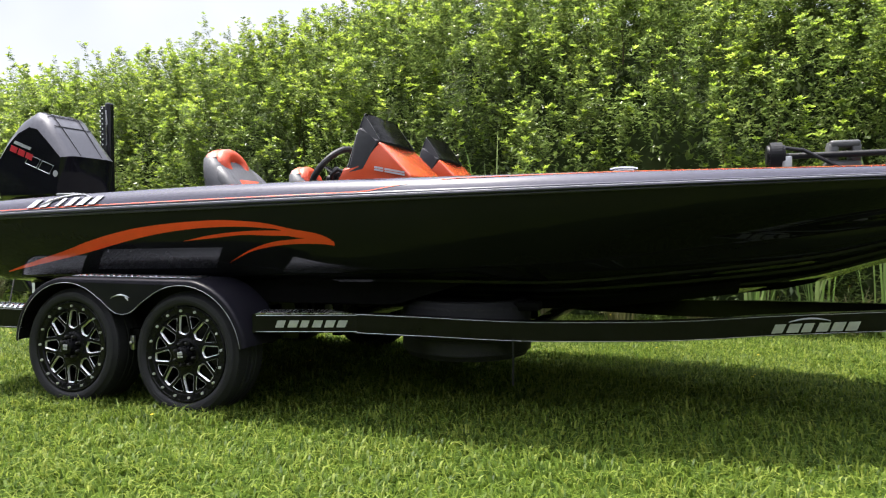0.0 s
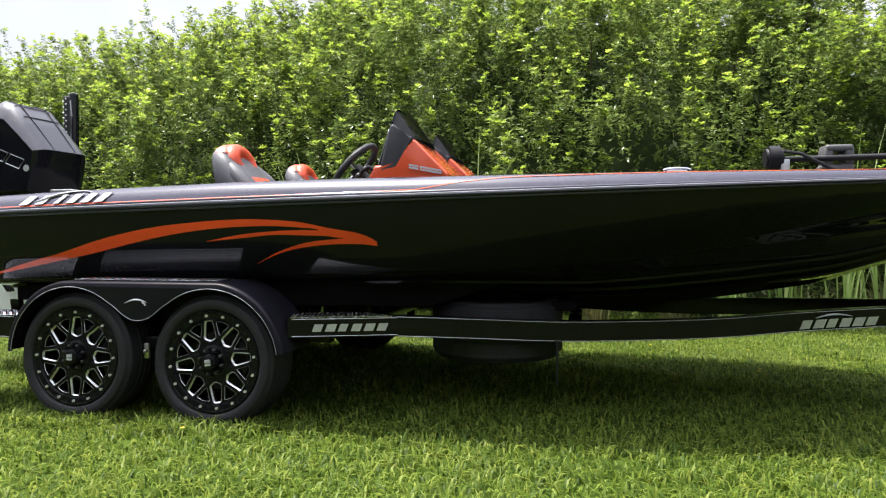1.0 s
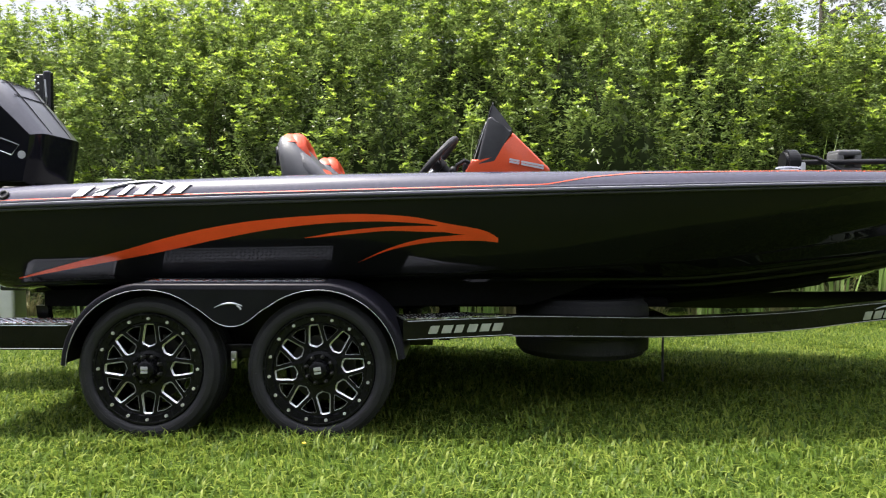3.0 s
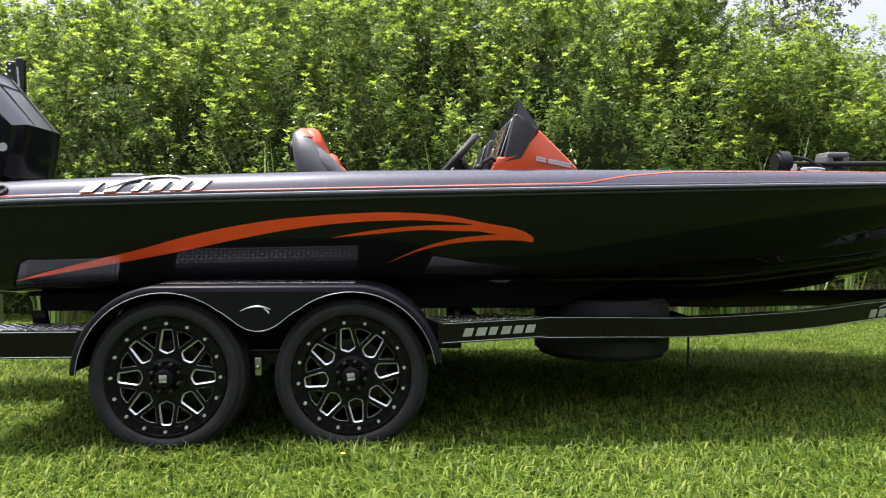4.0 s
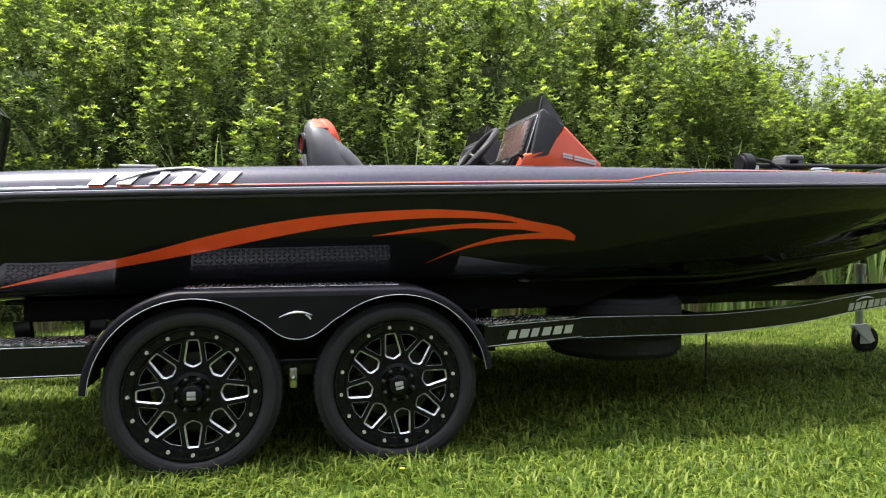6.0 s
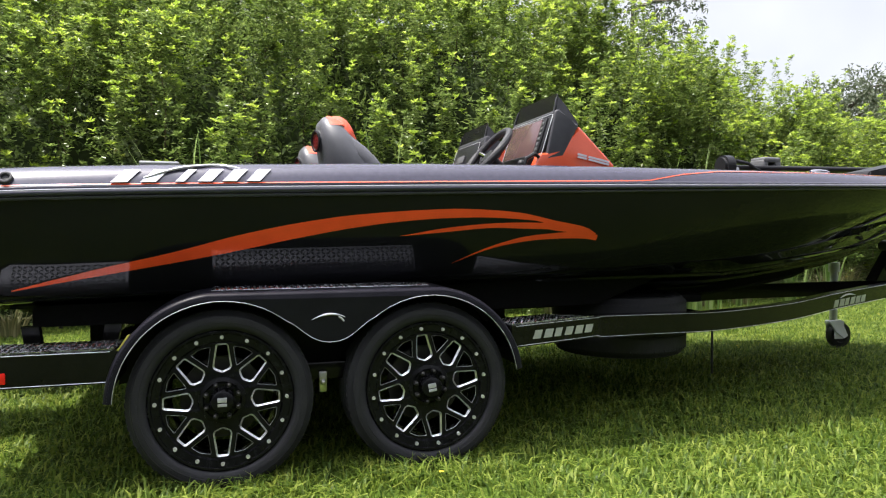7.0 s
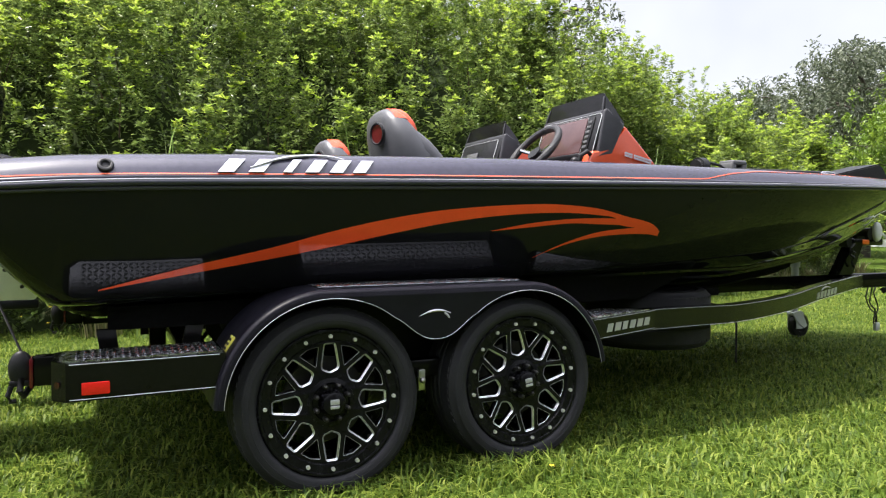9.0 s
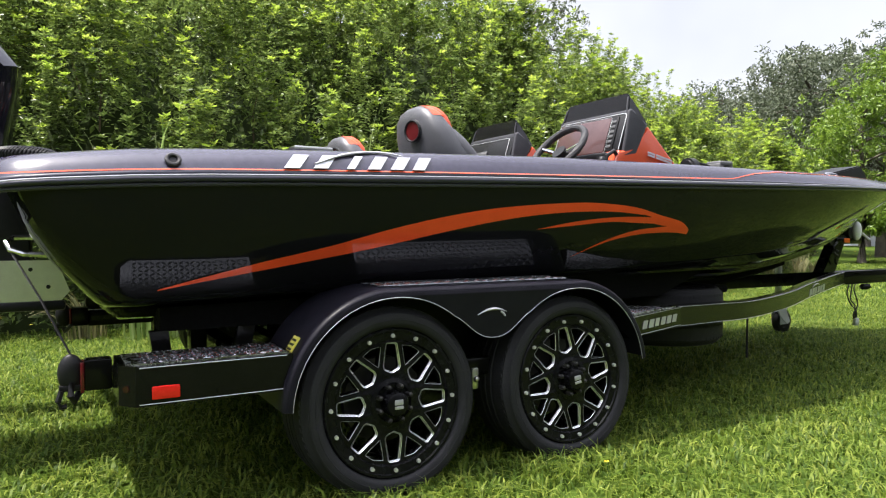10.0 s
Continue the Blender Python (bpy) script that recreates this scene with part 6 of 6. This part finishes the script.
def trolling_motor():
    y, z = 2.02, 1.40
    ob = thing("trolling_motor", (3.4, y, 1.25), "grey bow trolling motor stowed flat on the deck", "trolling motor")
    bm = bmesh.new()
    cyl(bm, (2.99, y, z + 0.03), (3.10, y, z + 0.03), 0.085, seg=28)
    bmesh.ops.bevel(bm, geom=[e for e in bm.edges], offset=0.02, segments=3, affect="EDGES")
    part("motor_head", bm, BLACK_PLASTIC, ob, "round dark motor head", 60)
    bm = bmesh.new()
    box(bm, 3.33, 3.53, y - 0.085, y + 0.085, z - 0.10, z - 0.02, 0.03, 3)
    for xx in (3.345, 3.47):
        box(bm, xx, xx + 0.055, y - 0.075, y + 0.075, z - 0.03, z + 0.085, 0.012, 2)
    box(bm, 3.35, 3.52, y - 0.08, y + 0.08, z + 0.06, z + 0.105, 0.016, 3)
    part("mount_body", bm, GREY_PLASTIC, ob, "grey boxy mount", 60)
    part("shaft", cyl(bmesh.new(), (3.05, y, z + 0.02), (4.35, 1.70, z + 0.0), 0.02), BLACK_PLASTIC, ob, "dark composite shaft")
    bm = bmesh.new()
    tube(bm, [(3.1, y - 0.05, z + 0.07), (3.2, y - 0.07, z + 0.05), (3.3, y - 0.09, z - 0.01), (3.42, y - 0.1, z - 0.08)], 0.012, 8)
    part("cable", bm, BLACK_PLASTIC, ob)
    part("head_bracket", box(bmesh.new(), 3.08, 3.14, y - 0.05, y + 0.05, z - 0.12, z + 0.02, 0.01), LIGHT_STEEL, ob, "bright bracket")
    bm = bmesh.new()
    prism(bm, [(3.45, 1.22), (3.52, 1.325), (4.04, 1.425), (4.07, 1.40), (4.2, 1.27), (4.22, 1.21)], lambda u, v, d: (u, 1.12 + d, v), 0.24)
    bmesh.ops.bevel(bm, geom=bm.edges[:], offset=0.01, segments=2, affect="EDGES")
    part("bow_bracket", bm, BLACK_PLASTIC, ob, "flat dark bow bracket")
    return ob


helm_console(False, "orange starboard helm console with dark display and visor")
helm_console(True, "orange port console with glove box and dark visor")
boat_chair(0.74, "grey and orange vinyl driver chair with rounded backrest")
boat_chair(2 * YC - 0.74, "grey and orange vinyl passenger chair with rounded backrest", 0.025)
outboard()
shallow_anchor()
trolling_motor()

# ---- planting ----
hedge()
for i in range(30):
    xx = -9 + i * 0.72 + random.uniform(-0.3, 0.3)
    cane_clump(xx, float(hedge_base(xx)) - random.uniform(0.15, 0.45), 95, random.uniform(0.35, 0.7), DRY, "tangle of dry and green grass along the hedge foot", "verge_grass")
for xx, hh in ((-3.2, 1.5), (-1.14, 2.45), (-0.98, 2.1), (0.65, 2.35), (0.9, 2.0), (3.1, 1.9), (3.6, 2.0), (4.15, 2.25), (4.5, 2.0), (5.0, 2.0), (6.2, 1.7), (7.0, 1.7)):
    cane_clump(xx, float(hedge_base(xx)) - 0.55, 18, hh)
for tx, ty, th, ts, mat, lab, nl, lf, sd in (
    (18.6, 15.4, 5.6, 2.3, LEAF_FAR, "grey-green tree beyond the hedge", 11000, 0.13, 3),
    (20.4, 14.2, 6.4, 2.5, LEAF_FAR, "tall grey-green tree beyond the hedge", 14000, 0.14, 4),
    (21.8, 12.6, 6.8, 2.6, LEAF_FAR, "tall grey-green tree beyond the hedge", 14000, 0.14, 5),
    (22.6, 10.6, 7.0, 2.6, LEAF_FAR, "tall grey-green tree beyond the hedge", 16000, 0.14, 6),
    (26, 16.0, 8.0, 3.4, LEAF_FAR, "tall grey-green tree far beyond the hedge", 16000, 0.2, 11),
    (38, 19.5, 12.0, 4.0, LEAF_FAR, "tall grey-green tree beyond the lawn", 18000, 0.23, 12),
    (17.4, 8.4, 4.7, 1.7, LEAF_PALE, "light green leafy tree past the hedge", 13000, 0.12, 7),
    (19.0, 7.6, 7.1, 1.9, LEAF_PALE, "tall light green tree at the hedge end", 16000, 0.13, 8),
    (8.2, 11.5, 7.2, 1.5, LEAF_FAR, "dark grey-green tree rising behind the hedge", 8000, 0.12, 9),
    (-3.3, 14.4, 8.4, 2.6, LEAF_FAR, "thin grey-green tree rising behind the hedge", 5000, 0.13, 10),
):
    tree(tx, ty, th, ts, mat, lab, nl, lf, sd)


def far_house(x, y):
    h = thing("house", (x, y, 0), "small white house with dark roof far across the lawn", "house")
    part("wall", box(bmesh.new(), x - 3, x + 4, y - 3, y + 3, -0.05, 2.6), WHITE_PAINT, h, "white walls")
    bm = bmesh.new()
    prism(bm, [(-3.4, 2.55), (3.4, 2.55), (0, 3.9)], lambda u, v, d: (x - 3.4 + d, y + u, v), 7.8)
    part("roof", bm, BARK, h, "dark grey roof")
    for dy in (-1.6, 1.2):
        w = part("window", box(bmesh.new(), x - 3.06, x - 2.98, y + dy, y + dy + 0.9, 0.9, 2.0, 0.02), SCREEN, h, "dark window pane")
        part("window_frame", box(bmesh.new(), x - 3.04, x - 2.99, y + dy - 0.08, y + dy + 0.98, 0.8, 2.1, 0.02), GREY_PLASTIC, w, "grey frame")
    return h


far_house(41.5, 20.2)
lawn("lawn_grass", -5, 7.5, -2.3, 4.6, 2750, 0.056, 0.0088, "short bright green mown grass blades under the trailer")
lawn("lawn_grass_far", -16, 26, -2, 11, 360, 0.07, 0.016, "bright green mown grass further off", lambda x, y: ((x < -5) | (x > 7.5) | (y > 4.6)) & (y < hedge_base(x) + 0.3))
lawn("lawn_grass_near", -5, 7.5, -3.6, -2.3, 1500, 0.058, 0.011, "bright green mown grass where the path runs")
lawn("lawn_grass_open", -9, 11, -8, -3.6, 330, 0.068, 0.017, "bright green mown grass on the open side")
for hx in HUBS:
    lawn("tyre_grass", hx - 0.3, hx + 0.3, -0.2, 0.02, 3200, 0.092, 0.007, "longer grass left uncut against the trailer tyres")


def wood_edge(name, pts, h, label, seed):
    """A row of trees closing the lawn: leafy mass over a core coloured dark as shade, along a line of places."""
    rs = np.random.RandomState(seed)
    n = 26000
    u = rs.rand(n) * (len(pts) - 1)
    x = np.interp(u, range(len(pts)), [p[0] for p in pts])
    y = np.interp(u, range(len(pts)), [p[1] for p in pts])
    top = h * (0.75 + 0.16 * np.sin(u * 5.1) + 0.1 * np.sin(u * 12.7 + 1) + 0.08 * np.sin(u * 23))
    z = rs.rand(n) * top
    off = rs.randn(n, 2) * 0.7
    p = np.stack([x + off[:, 0], y + off[:, 1], z], 1)
    leaf_mesh(name, leaf_cloud(p, rs.randn(n, 3), 0.45 + 0.35 * rs.rand(n), spread=0.8), LEAF_FAR, label, "trees")
    # core sheet, its dark colour painted in place of shade between the trees
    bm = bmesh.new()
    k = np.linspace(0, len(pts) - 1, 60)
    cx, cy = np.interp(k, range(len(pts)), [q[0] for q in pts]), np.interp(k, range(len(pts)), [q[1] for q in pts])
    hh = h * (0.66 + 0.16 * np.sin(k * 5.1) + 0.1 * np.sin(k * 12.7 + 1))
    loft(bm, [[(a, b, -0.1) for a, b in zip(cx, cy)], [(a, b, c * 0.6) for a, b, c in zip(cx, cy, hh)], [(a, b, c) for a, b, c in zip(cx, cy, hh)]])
    solo(name + "_interior", bm, LEAF_SHADE, "dark sheet inside the wood edge, coloured as shade", "trees", "stuff")


wood_edge("wood_edge", [(-40, 14), (-34, -6), (-16, -17), (4, -19), (24, -17), (44, -8)], 9.0, "grey-green trees closing the lawn on the open side", 21)
wood_edge("far_wood", [(46, -8), (58, 12), (56, 26), (40, 33), (22, 31)], 9.5, "distant dark trees beyond the lawn", 22)


# scattered small yellow flowers in the grass and along the hedge foot
k = 260
fx = np.random.rand(k) * 26 - 8
fy = np.where(np.random.rand(k) < 0.55, hedge_base(fx) - 0.1 - 0.5 * np.random.rand(k), -1.5 + 5.5 * np.random.rand(k))
fz = np.where(fy > hedge_base(fx) - 0.65, 0.12 + 0.3 * np.random.rand(k), 0.02 + 0.02 * np.random.rand(k))
fp = np.repeat(np.stack([fx, fy, fz], 1), 5, axis=0)
fa = np.tile(np.arange(5) * math.tau / 5, k)
leaf_mesh("lawn_flowers", leaf_cloud(fp, np.stack([np.cos(fa), np.sin(fa), 0.25 + 0 * fa], 1), np.full(5 * k, 0.011), aspect=0.8), FLOWER, "tiny yellow flowers scattered in the grass", "flowers")
